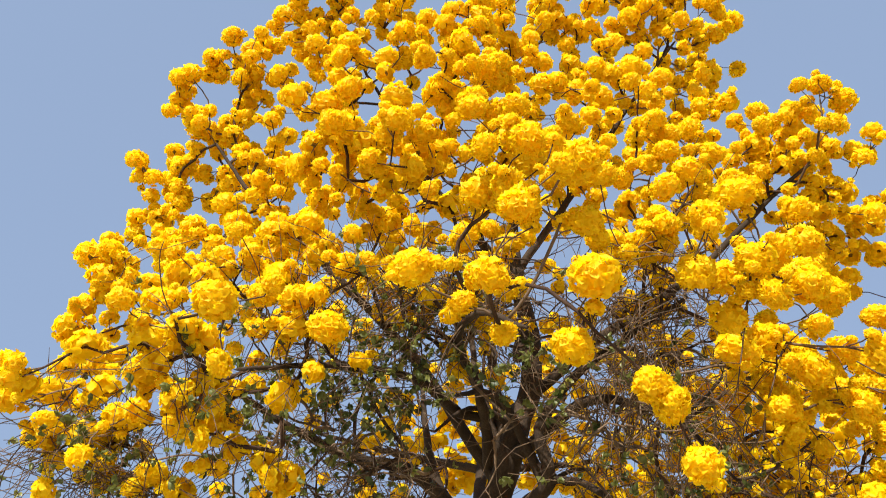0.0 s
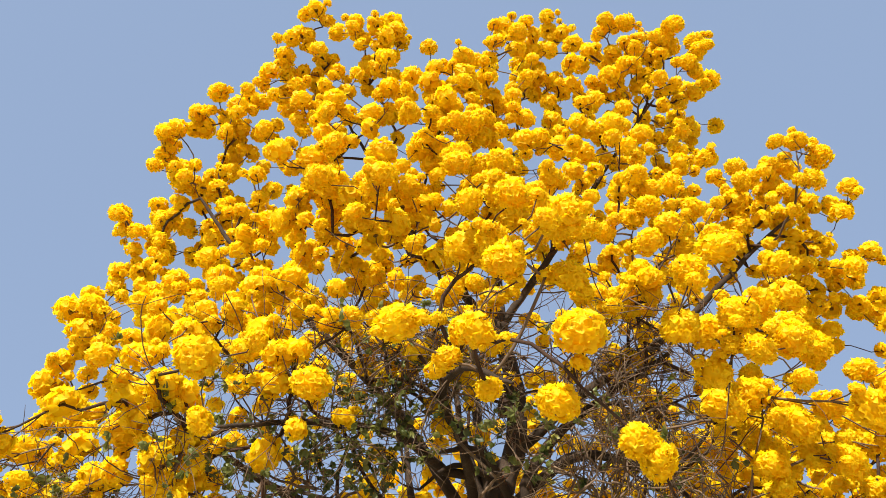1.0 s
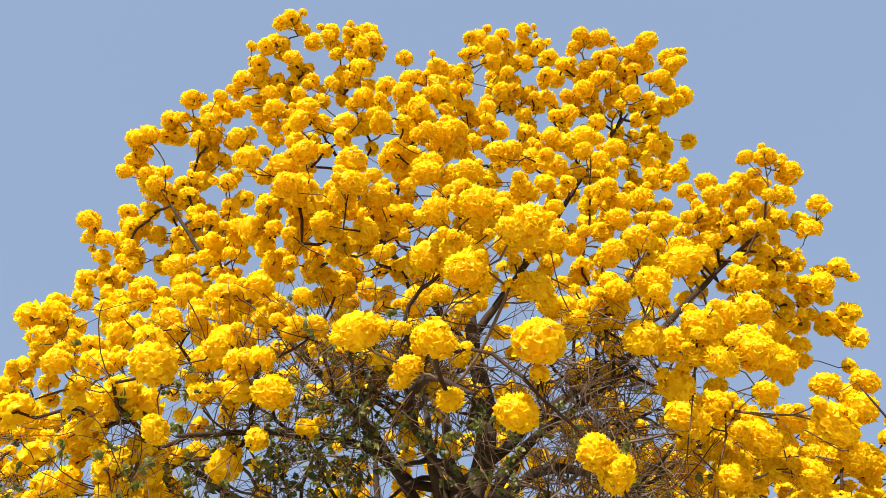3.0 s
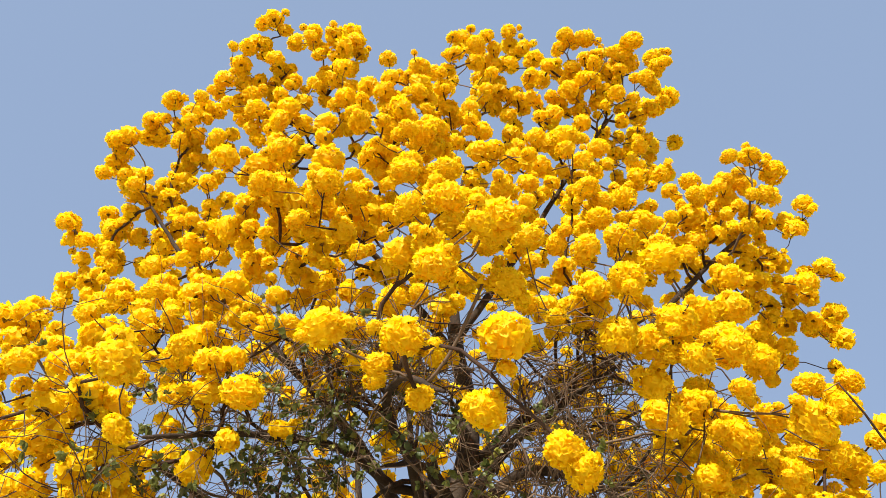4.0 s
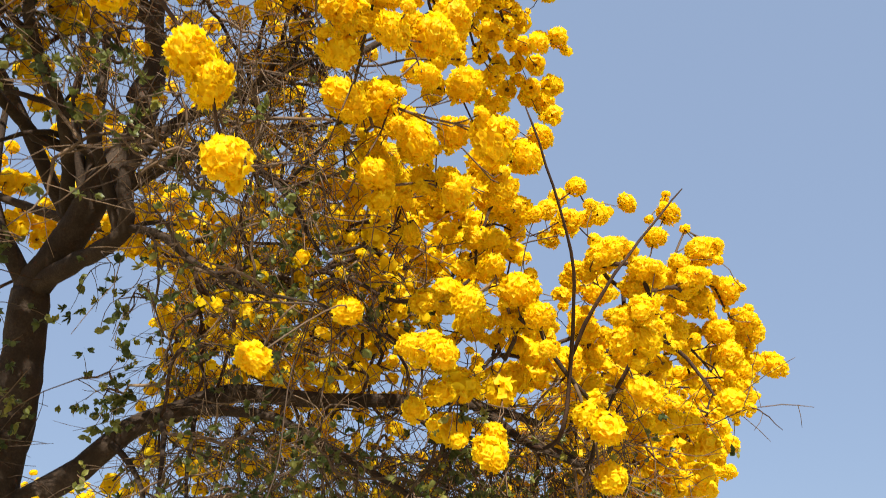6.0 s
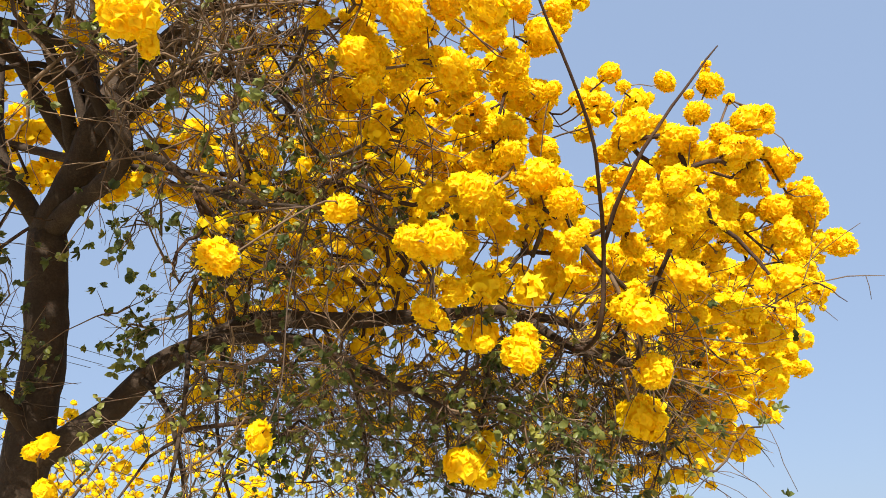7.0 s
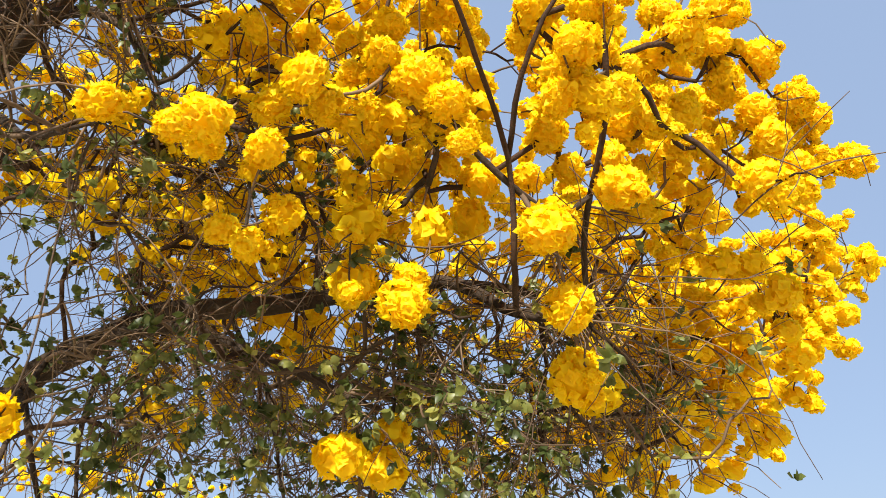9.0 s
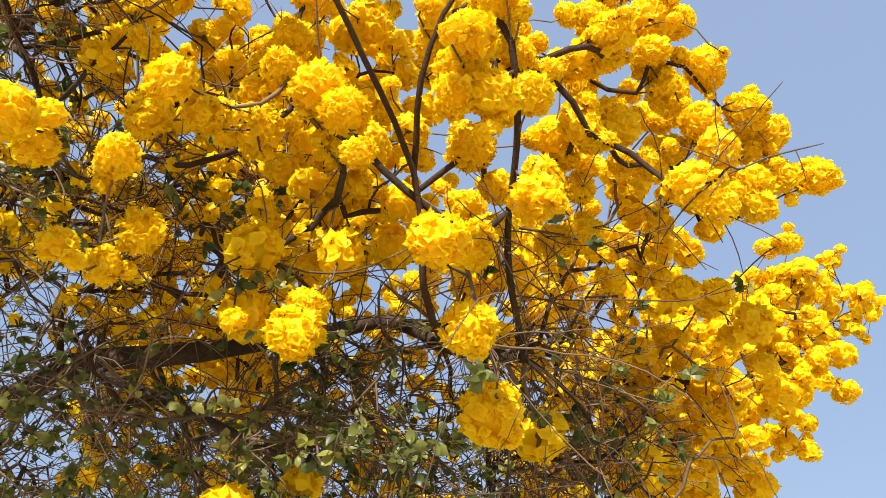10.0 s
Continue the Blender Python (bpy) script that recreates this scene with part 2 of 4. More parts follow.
# ---- growing a tree ----
class Skeleton:
    def __init__(self):
        self.p, self.up, self.limb, self.least, self.fine = [], [], [], [], []

    def add(self, p, parent, limb, least=0.0, fine=1.0):
        self.p.append(np.array(p, float))
        self.up.append(parent)
        self.limb.append(limb)
        self.least.append(least)
        self.fine.append(fine)
        return len(self.p) - 1

    def nearest(self, p, only=None):
        q = np.array(self.p)
        d = np.linalg.norm(q - p, axis=1)
        if only is not None:
            d = np.where(np.array(self.limb) == only, d, 1e9)
        return int(np.argmin(d))

    def bough(self, pts, r0, r1, limb, rng, step=0.10):
        """A stout limb through a few places, thinning from r0 to r1."""
        pts = [np.array(q, float) for q in pts]
        at = self.nearest(pts[0]) if self.p else -1
        ctrl = [2 * pts[0] - pts[1]] + pts + [2 * pts[-1] - pts[-2]]
        curve = []
        for a0, b0, c0, d0 in zip(ctrl, ctrl[1:], ctrl[2:], ctrl[3:]):
            n = max(2, int(np.linalg.norm(c0 - b0) / step))
            for i in range(n):
                u = i / n
                curve.append(0.5 * (2 * b0 + (c0 - a0) * u + (2 * a0 - 5 * b0 + 4 * c0 - d0) * u * u + (3 * b0 - a0 - 3 * c0 + d0) * u ** 3))
        curve.append(pts[-1])
        wob = rng.normal(0, 0.012, (len(curve), 3)).cumsum(0) * 0.35
        wob -= np.linspace(0, 1, len(curve))[:, None] * wob[-1]
        for i, q in enumerate(curve):
            u = i / (len(curve) - 1)
            at = self.add(q + wob[i], at, limb, r0 + (r1 - r0) * u)
        return at

    def reach(self, tips, rng, axis, lift=0.35, kink=0.02, shun=()):
        """Twigs from the nearest fit place of the skeleton out to each tip; later ones fork off earlier ones. Returns the tip nodes."""
        ends = []
        q = np.zeros((len(self.p) + 40 * len(tips), 3))
        q[:len(self.p)] = self.p
        order = np.argsort([np.min(np.linalg.norm(q[:len(self.p)] - t, axis=1)) + rng.uniform(0, 0.35) for t in tips])
        kids = np.zeros(len(q))
        for u in self.up:
            if u >= 0:
                kids[u] += 1
        for k in order:
            t = tips[k]
            have = len(self.p)
            way = t - q[:have]
            d = np.linalg.norm(way, axis=1) + 1e-6
            out = unit(t - (axis + np.array((0, 0, max(0.0, t[2] - axis[2]) * 0.55))))
            cost = d * (1.0 + 0.9 * np.clip(0.35 - (way @ out) / d, 0, 2)) + np.where(d < 0.16, 0.6, 0) + np.where(np.isin(self.limb, shun), 5.0, 0) + 0.12 * np.maximum(kids[:have] - 1, 0)
            i = int(np.argmin(cost))
            kids[i] += 1
            a0, span = q[i].copy(), d[i]
            back = self.up[i]
            flow = unit(a0 - q[back]) if back >= 0 else np.array((0, 0, 1.0))
            ahead = 0.1 + 0.45 * max(0.0, float(flow @ unit(way[i])))
            c1 = a0 + (flow * ahead + unit(way[i]) * (1 - ahead)) * span * 0.35
            c2 = t - (np.array((0, 0, lift)) + out * 0.25 + unit(way[i]) * 0.4) * span * 0.35
            n = max(3, min(16, int(span / 0.09)))
            at, sway = i, rng.normal(0, kink * 1.6 * min(1, span), (2, 3))
            for j in range(1, n + 1):
                u = j / n
                pt = (1 - u) ** 3 * a0 + 3 * u * (1 - u) ** 2 * c1 + 3 * u * u * (1 - u) * c2 + u ** 3 * t + sway[0] * math.sin(math.pi * u) + sway[1] * math.sin(2 * math.pi * u)
                at = self.add(pt, at, self.limb[i])
                q[at] = pt
            ends.append((k, at))
        return ends

    def spray(self, i, rng, axis, length, droop):
        """A bare wandering twig off node i, sometimes forked. Returns its end nodes."""
        out = self.p[i] - axis
        out[2] = 0
        way = unit(unit(out) * rng.uniform(0, 0.9) + rng.normal(0, 0.75, 3))
        n, ends, stem, bend = max(4, int(length / 0.085)), [], [i], rng.normal(0, 0.14, 3)
        step = length / n
        for j in range(n):
            way = unit(way + bend + rng.normal(0, 0.11, 3) + np.array((0, 0, -droop * step * 3)))
            stem.append(self.add(self.p[stem[-1]] + way * step, stem[-1], self.limb[i], fine=0.58))
        ends.append(stem[-1])
        for _ in range(rng.integers(0, 3)):
            at, w2 = stem[int(rng.integers(1, n))], unit(way + rng.normal(0, 0.7, 3))
            for j in range(int(rng.integers(2, 5))):
                w2 = unit(w2 - bend + rng.normal(0, 0.12, 3) + np.array((0, 0, -droop * step * 2)))
                at = self.add(self.p[at] + w2 * step * 0.8, at, self.limb[i], fine=0.5)
            ends.append(at)
        return ends

    def radii(self, twig, power):
        n = len(self.p)
        load = np.zeros(n)
        kids = [[] for _ in range(n)]
        for i in range(n):
            if self.up[i] >= 0:
                kids[self.up[i]].append(i)
        for i in range(n - 1, -1, -1):
            if not kids[i]:
                load[i] = 1
            if self.up[i] >= 0:
                load[self.up[i]] += load[i]
        least = np.array(self.least)
        r = twig * load ** power * np.array(self.fine)
        r = np.where(least > 0, least, np.minimum(r, 0.0135))
        for i in range(n - 1, -1, -1):              # an even taper, with no stumps
            if least[i] == 0 and kids[i]:
                r[i] = min(r[i], max(r[c] for c in kids[i]) * 1.11 + 0.0003)
        for i in range(n):
            if self.up[i] >= 0:
                r[i] = min(r[i], r[self.up[i]])
        return r, load, kids

    def tubes(self, twig=0.0044, power=0.42):
        """Splits the skeleton into chains and skins each one. Returns per limb: the limb itself, its stout branches, its twigs."""
        r, load, kids = self.radii(twig, power)
        starts = [(i, -1) for i in range(len(self.p)) if self.up[i] < 0]
        out = {}
        while starts:
            i, frm = starts.pop()
            chain = [frm] if frm >= 0 else []
            limb, bough = self.limb[i], self.least[i] > 0
            while True:
                chain.append(i)
                go = [c for c in kids[i] if self.limb[c] == limb]
                if not go:
                    starts += [(c, i) for c in kids[i]]
                    break
                heavy = max(go, key=lambda c: (self.least[c] > 0, load[c]))
                starts += [(c, i) for c in kids[i] if c != heavy]
                i = heavy
            if len(chain) < 2:
                continue
            pts = np.array([self.p[c] for c in chain])
            rad = np.array([r[c] for c in chain])
            if frm >= 0:
                rad[0] = rad[1]
            rad[-1] *= 0.7 if kids[chain[-1]] == [] else 1
            stout = bough or rad[1] > 0.0125
            sides = 12 if rad.max() > 0.06 else 8 if rad.max() > 0.02 else 5 if rad.max() > 0.009 else 3
            main, branches, thin = out.setdefault(limb, (([], []), [], []))
            if bough:
                vs, fs = main
            elif stout:
                branches.append(([], []))
                vs, fs = branches[-1]
            else:
                thin.append(([], []))
                vs, fs = thin[-1]
            skin(pts, rad, sides, vs, fs, rough=0.06 if stout else 0.0)
        return out


def timber(sk, tree, base, single=0):
    """The woody parts of a tree: trunk, limbs, each stout branch, and the joined twigs of each limb."""
    limbs, found = {}, sorted(sk.tubes().items())
    near = sorted((float(np.mean([q[1] for q in vs])), k, i) for k, (_, _, thin) in found for i, (vs, _) in enumerate(thin) if len(vs) > 18)
    alone = {(k, i) for _, k, i in near[:single]}
    for k, (main, branches, thin) in found:
        if not main[0]:
            continue
        limbs[k] = mesh_object("limb" if k else "trunk", np.array(main[0]) - base, main[1], [YOUNG if k in (7, 8) else BARK], tree, smooth=True)
        if not k:
            tagged(limbs[k], "dark rough-barked trunk")
        for vs, fs in branches:
            mesh_object("branch", np.array(vs) - base, fs, [YOUNG], limbs[k], smooth=True)
        rest_v, rest_f = [], []
        for i, (vs, fs) in enumerate(thin):
            if (k, i) in alone:
                mesh_object("twig", np.array(vs) - base, fs, [TWIG], limbs[k], smooth=True)
            else:
                rest_f += [tuple(q + len(rest_v) for q in f) for f in fs]
                rest_v += vs
        if rest_v:
            tagged(mesh_object("brushwood", np.array(rest_v) - base, rest_f, [TWIG], limbs[k], smooth=True), "fine brown twigs", kind="stuff")
    return limbs


def skin(pts, rad, sides, vs, fs, rough=0.0):
    tan = np.gradient(pts, axis=0)
    tan /= np.linalg.norm(tan, axis=1)[:, None] + 1e-9
    h = np.array((1.0, 0, 0)) if abs(tan[0][0]) < 0.8 else np.array((0, 1.0, 0))
    x = unit(np.cross(tan[0], h))
    ang = np.arange(sides) * 2 * math.pi / sides
    base = len(vs)
    for i, (p, t, r) in enumerate(zip(pts, tan, rad)):
        x = unit(x - t * (x @ t))
        y = np.cross(t, x)
        for a0 in ang:
            d = x * math.cos(a0) + y * math.sin(a0)
            rr = r
            if rough:
                rr *= 1 + rough * noise.noise(Vector(p * 6 + d * 1.2)) * 2 + rough * noise.noise(Vector(p * 17 + d * 2.5))
            vs.append(p + d * rr)
        if i:
            o = base + (i - 1) * sides
            for k in range(sides):
                k2 = (k + 1) % sides
                fs.append((o + k, o + k2, o + sides + k2, o + sides + k))
    fs.append(tuple(base + k for k in range(sides))[::-1])
    fs.append(tuple(base + (len(pts) - 1) * sides + k for k in range(sides)))


# ---- ground ----
def ground():
    rng = np.random.default_rng(5)
    n, v, f = 60, [], []
    s = np.linspace(-1, 1, n)
    s = np.sign(s) * np.abs(s) ** 3 * 1500
    for y in s:
        for x in s:
            bump = rng.normal(0, 0.02) if abs(x) < 40 and abs(y) < 40 else 0
            v.append((x, y + 6, bump - 0.02))
    for j in range(n - 1):
        for i in range(n - 1):
            f.append((j * n + i, j * n + i + 1, (j + 1) * n + i + 1, (j + 1) * n + i))
    ob = mesh_object("ground", v, f, [SOIL], smooth=True)
    tagged(ob, "dry grassy ground stretching to the horizon", "ground", kind="structure")


ground()


# ---- the flowering tree ----
BASE = np.array((0.40, 6.45, 0.0))
AXIS = np.array((0.35, 6.40, 3.6))
rng = np.random.default_rng(11)
tree = tagged(new("trumpet_tree"), "large trumpet tree with dark branches covered in bright yellow flower balls", "tree")
tree.location = BASE
bpy.context.view_layer.update()
sk = Skeleton()
# trunk up to the fork
sk.bough([(0.40, 6.45, -0.1), (0.37, 6.47, 1.0), (0.38, 6.45, 2.3), (0.36, 6.48, 3.2), (0.26, 6.42, 3.95)], 0.165, 0.132, 0, rng)
# limbs: numbers are metres
sk.bough([(0.26, 6.42, 3.95), (0.40, 6.15, 4.20), (0.52, 5.9, 4.52), (0.62, 5.85, 4.82), (0.71, 5.8, 5.08), (0.72, 5.75, 5.6), (0.62, 5.7, 6.2), (0.6, 5.5, 7.2), (0.7, 5.2, 8.2)], 0.125, 0.016, 1, rng)
sk.bough([(0.26, 6.42, 3.9), (0.0, 6.3, 4.25), (-0.36, 6.1, 4.46), (-0.76, 5.9, 4.45), (-1.3, 5.4, 4.5), (-1.9, 4.9, 4.7)], 0.07, 0.014, 2, rng)
sk.bough([(0.26, 6.42, 3.95), (0.53, 5.9, 4.0), (0.78, 5.4, 4.06), (0.70, 5.25, 4.4), (0.95, 5.0, 4.7), (1.28, 4.6, 4.8), (1.6, 4.1, 4.8)], 0.075, 0.014, 3, rng)
sk.bough([(0.78, 5.4, 4.06), (0.95, 5.25, 3.98), (1.18, 4.95, 3.7), (1.4, 4.5, 3.4), (1.7, 4.1, 3.2)], 0.03, 0.006, 4, rng)
sk.bough([(0.40, 6.44, 2.40), (0.64, 6.42, 2.57), (0.86, 6.40, 2.75), (1.09, 6.35, 3.02), (1.37, 6.30, 3.18), (1.70, 6.20, 3.34), (2.25, 6.0, 3.32), (2.95, 5.8, 3.35), (3.30, 5.65, 3.36), (3.46, 5.40, 3.17), (3.53, 5.10, 2.95), (3.75, 4.75, 2.75)], 0.092, 0.020, 5, rng)
sk.bough([(1.37, 6.30, 3.22), (1.9, 5.75, 3.05), (2.3, 5.3, 2.75), (2.8, 4.9, 2.4)], 0.045, 0.013, 6, rng)
sk.bough([(3.53, 5.10, 2.95), (3.36, 4.66, 2.82), (3.25, 4.28, 2.82), (3.20, 4.09, 3.16), (2.86, 3.55, 3.40), (2.51, 3.2, 3.71), (2.35, 3.1, 3.95)], 0.018, 0.005, 7, rng)
sk.bough([(3.19, 4.08, 3.16), (3.21, 3.75, 3.44), (3.39, 3.6, 3.75), (3.66, 3.5, 4.1)], 0.014, 0.005, 8, rng)
sk.bough([(3.30, 5.65, 3.36), (3.9, 5.6, 3.3), (4.7, 5.9, 3.25), (5.6, 6.4, 3.35), (6.6, 7.0, 3.75), (7.6, 7.7, 4.3), (8.6, 8.4, 4.8)], 0.035, 0.008, 9, rng)
sk.bough([(0.60, 5.85, 5.4), (0.66, 5.95, 6.0), (0.28, 5.7, 6.62), (-0.28, 5.2, 7.03), (-0.61, 5.0, 7.6), (-0.88, 4.9, 8.1)], 0.05, 0.014, 10, rng)
sk.bough([(0.36, 6.22, 4.5), (-0.3, 5.7, 5.2), (-1.0, 5.3, 5.8), (-1.8, 5.1, 6.5), (-2.3, 5.0, 7.2)], 0.055, 0.014, 11, rng)
sk.bough([(0.36, 6.22, 4.5), (0.25, 5.3, 4.7), (0.1, 4.4, 4.6), (0.2, 3.5, 4.2), (0.4, 2.9, 3.7)], 0.05, 0.012, 12, rng)
sk.bough([(0.1, 5.6, 4.7), (-0.3, 4.9, 4.6), (-0.8, 4.1, 4.2), (-1.1, 3.5, 3.8)], 0.04, 0.012, 13, rng)
sk.bough([(0.55, 6.02, 4.96), (1.2, 5.6, 5.4), (2.0, 5.2, 5.8), (2.8, 4.9, 6.5), (3.3, 4.7, 6.9)], 0.055, 0.013, 14, rng)
sk.bough([(0.50, 5.75, 6.1), (1.1, 5.4, 6.9), (1.7, 5.0, 7.8), (2.2, 4.6, 8.4)], 0.045, 0.013, 15, rng)
sk.bough([(0.26, 6.45, 3.95), (0.3, 7.1, 4.9), (0.4, 7.9, 5.6), (0.5, 8.7, 6.2)], 0.07, 0.016, 16, rng)
sk.bough([(0.3, 7.1, 4.9), (-0.8, 7.7, 5.4), (-1.9, 8.0, 5.8)], 0.045, 0.014, 17, rng)
sk.bough([(0.3, 7.1, 4.9), (1.4, 7.7, 5.3), (2.5, 8.1, 5.7)], 0.045, 0.014, 18, rng)

# stems and boughs that part just over the fork
sk.bough([(0.52, 5.9, 4.52), (0.42, 5.95, 5.06), (0.35, 6.0, 5.75), (0.25, 6.0, 6.4)], 0.062, 0.022, 27, rng)
sk.bough([(0.44, 6.0, 4.55), (0.34, 5.9, 4.88), (0.25, 5.9, 5.19), (0.18, 5.95, 5.7), (0.1, 6.0, 6.2)], 0.042, 0.018, 28, rng)
sk.bough([(0.72, 5.5, 4.12), (0.53, 5.35, 4.47), (0.41, 5.2, 4.62), (0.25, 4.95, 4.54), (0.16, 4.7, 4.38), (0.06, 4.4, 4.18)], 0.045, 0.012, 29, rng)
sk.bough([(0.62, 5.72, 4.45), (0.9, 5.45, 4.62), (1.1, 5.2, 4.64), (1.32, 4.95, 4.49), (1.58, 4.7, 4.2), (1.81, 4.5, 3.7)], 0.058, 0.010, 30, rng)
sk.bough([(0.06, 6.32, 4.18), (-0.11, 6.3, 4.47), (-0.21, 6.35, 4.97), (-0.29, 6.4, 5.66)], 0.05, 0.018, 31, rng)
sk.bough([(0.50, 5.85, 4.75), (0.26, 5.6, 4.74), (0.08, 5.45, 4.62), (-0.09, 5.3, 4.38)], 0.032, 0.010, 32, rng)
sk.bough([(0.78, 5.4, 4.06), (0.95, 5.32, 4.12), (1.06, 5.28, 4.10)], 0.020, 0.012, 33, rng)
sk.bough([(1.58, 4.7, 4.2), (1.62, 4.1, 4.08), (1.60, 3.5, 3.98), (1.50, 2.95, 3.98)], 0.013, 0.006, 34, np.random.default_rng(34))

# drooping side branches under the long limb
sk.bough([(2.75, 5.86, 3.34), (2.95, 5.2, 2.95), (2.9, 5.1, 2.5), (2.75, 5.05, 2.0)], 0.016, 0.006, 19, rng)
sk.bough([(3.5, 5.2, 3.02), (3.85, 5.0, 2.85), (4.15, 5.1, 2.5), (4.1, 5.3, 2.1)], 0.014, 0.005, 20, rng)
sk.bough([(2.1, 6.05, 3.32), (2.35, 5.9, 2.8), (2.45, 6.0, 2.3), (2.6, 6.0, 1.9)], 0.016, 0.006, 21, rng)

# hanging branches near the foot of the long limb, and a low limb to the other side
sk.bough([(1.23, 6.32, 3.15), (1.27, 5.75, 2.9), (1.25, 5.42, 2.51), (1.20, 5.28, 2.11), (1.1, 5.2, 1.8)], 0.022, 0.008, 22, rng)
sk.bough([(0.97, 6.38, 2.95), (1.16, 5.95, 2.66), (1.24, 5.84, 2.44), (1.32, 5.88, 2.15), (1.28, 5.9, 1.9)], 0.024, 0.008, 23, rng)
sk.bough([(1.24, 5.84, 2.44), (1.1, 5.84, 2.35), (0.93, 5.77, 2.05)], 0.012, 0.006, 24, rng)
sk.bough([(1.50, 6.26, 3.27), (1.46, 5.83, 2.6), (1.55, 5.59, 2.11), (1.7, 5.5, 1.8)], 0.018, 0.006, 25, rng)
sk.bough([(0.39, 6.45, 2.5), (0.2, 6.25, 2.75), (-0.2, 5.95, 2.95), (-0.8, 5.6, 3.1), (-1.4, 5.2, 3.4)], 0.05, 0.012, 26, rng)

# where the outer flower balls sit, bough by bough
CREST_LEFT = [(-0.96, 4.05, 7.50), (-1.33, 4.26, 7.78), (-1.43, 4.31, 8.09), (-1.66, 4.17, 8.11), (-1.94, 4.56, 8.22), (-1.27, 4.47, 8.37), (-1.57, 4.20, 8.44), (-0.75, 4.31, 8.48), (-1.21, 4.34, 8.59), (-1.42, 4.09, 8.66), (-0.65, 4.00, 8.70), (-0.89, 4.02, 8.79), (-0.44, 4.26, 8.83), (-1.28, 3.92, 8.85), (-0.52, 4.13, 9.01)]
CREST_RIGHT = [(1.86, 4.35, 7.47), (1.35, 4.56, 7.89), (2.36, 4.92, 8.13), (2.65, 4.96, 8.34), (2.05, 4.54, 8.48), (1.81, 4.51, 8.53), (1.69, 4.71, 8.71), (2.32, 3.96, 8.77), (2.26, 4.15, 8.84), (2.90, 4.68, 8.86), (2.19, 4.38, 8.88), (2.64, 4.22, 8.89), (2.66, 4.83, 8.89), (2.66, 5.26, 8.99), (1.24, 4.85, 9.00), (2.04, 4.57, 9.01), (1.92, 4.14, 9.09), (1.78, 4.13, 9.11), (0.95, 5.03, 9.12), (2.11, 4.37, 9.14), (1.63, 5.23, 9.23), (0.91, 4.55, 9.25), (0.89, 4.26, 9.29), (1.62, 4.64, 9.38)]
CREST_RIGHT_UPPER = [(1.46, 4.59, 9.41), (1.34, 4.54, 9.57), (1.14, 4.79, 9.59), (1.18, 4.46, 9.77)]
LEFT_HIGH = [(-2.94, 5.60, 6.77), (-3.18, 5.69, 6.84), (-2.13, 5.22, 6.89), (-2.72, 5.55, 6.92), (-1.64, 4.51, 6.98), (-2.10, 5.11, 7.21), (-2.74, 5.34, 7.26), (-2.94, 5.56, 7.27), (-3.27, 5.62, 7.37), (-3.25, 5.45, 7.44), (-2.16, 5.06, 7.61), (-2.75, 5.02, 7.75), (-2.52, 5.46, 7.75), (-2.71, 5.33, 7.77), (-2.73, 4.68, 7.81), (-2.66, 5.16, 7.83), (-2.14, 4.98, 8.02), (-2.04, 4.82, 8.05), (-2.21, 4.82, 8.18), (-2.46, 4.91, 8.19), (-2.51, 4.76, 8.24), (-2.26, 4.52, 8.25)]
LEFT_MID = [(-2.67, 4.37, 5.26), (-2.58, 4.85, 5.43), (-1.64, 4.35, 5.61), (-2.23, 4.92, 6.04), (-1.92, 4.68, 6.12), (-2.74, 5.45, 6.25), (-1.60, 4.57, 6.26), (-1.42, 4.47, 6.37), (-3.39, 5.71, 6.56)]
LEFT_LOW = [(-1.97, 3.62, 3.16), (-1.79, 3.52, 3.29), (-1.74, 4.16, 3.40), (-2.03, 4.20, 3.51), (-2.12, 3.21, 3.55), (-1.68, 4.50, 3.56), (-1.73, 3.65, 3.59), (-1.43, 3.77, 3.60), (-2.29, 4.04, 3.67), (-2.10, 4.09, 3.69), (-2.48, 3.82, 3.77), (-1.66, 3.62, 3.84), (-1.54, 3.51, 3.84), (-1.61, 3.44, 3.91), (-2.04, 4.00, 3.92), (-2.35, 4.15, 3.97), (-1.37, 4.19, 4.06), (-2.14, 3.93, 4.17), (-2.42, 4.18, 4.20), (-1.67, 3.57, 4.29), (-1.43, 3.67, 4.54), (-2.72, 4.52, 4.71), (-1.77, 3.93, 4.78), (-2.68, 4.54, 4.92)]
LEFT_LOW_UPPER = [(-2.52, 4.36, 5.06), (-1.19, 3.84, 5.06), (-1.60, 4.14, 5.10)]
FRONT_LEFT = [(-1.26, 3.61, 3.45), (-1.32, 3.98, 3.45), (-0.96, 4.08, 3.47), (-1.15, 3.99, 3.56), (-1.41, 3.62, 3.70), (-1.08, 2.88, 3.80), (-1.41, 3.40, 3.99), (-0.62, 3.40, 4.01), (-0.89, 3.64, 4.17), (-0.87, 3.54, 4.30), (-0.60, 3.49, 4.52), (-1.02, 3.64, 4.53), (-0.86, 3.80, 4.85), (-1.03, 3.94, 5.11)]
FRONT = [(0.98, 2.59, 2.90), (0.895, 2.53, 3.115), (0.825, 2.505, 3.175), (0.61, 2.30, 3.53), (0.22, 2.61, 3.77), (-0.11, 2.57, 3.78), (0.34, 2.43, 4.02), (0.70, 2.77, 4.25), (0.66, 2.42, 4.34), (0.31, 2.75, 4.47), (0.17, 2.99, 4.65), (0.44, 2.84, 4.74), (0.50, 2.81, 4.78), (0.37, 2.75, 4.85)]
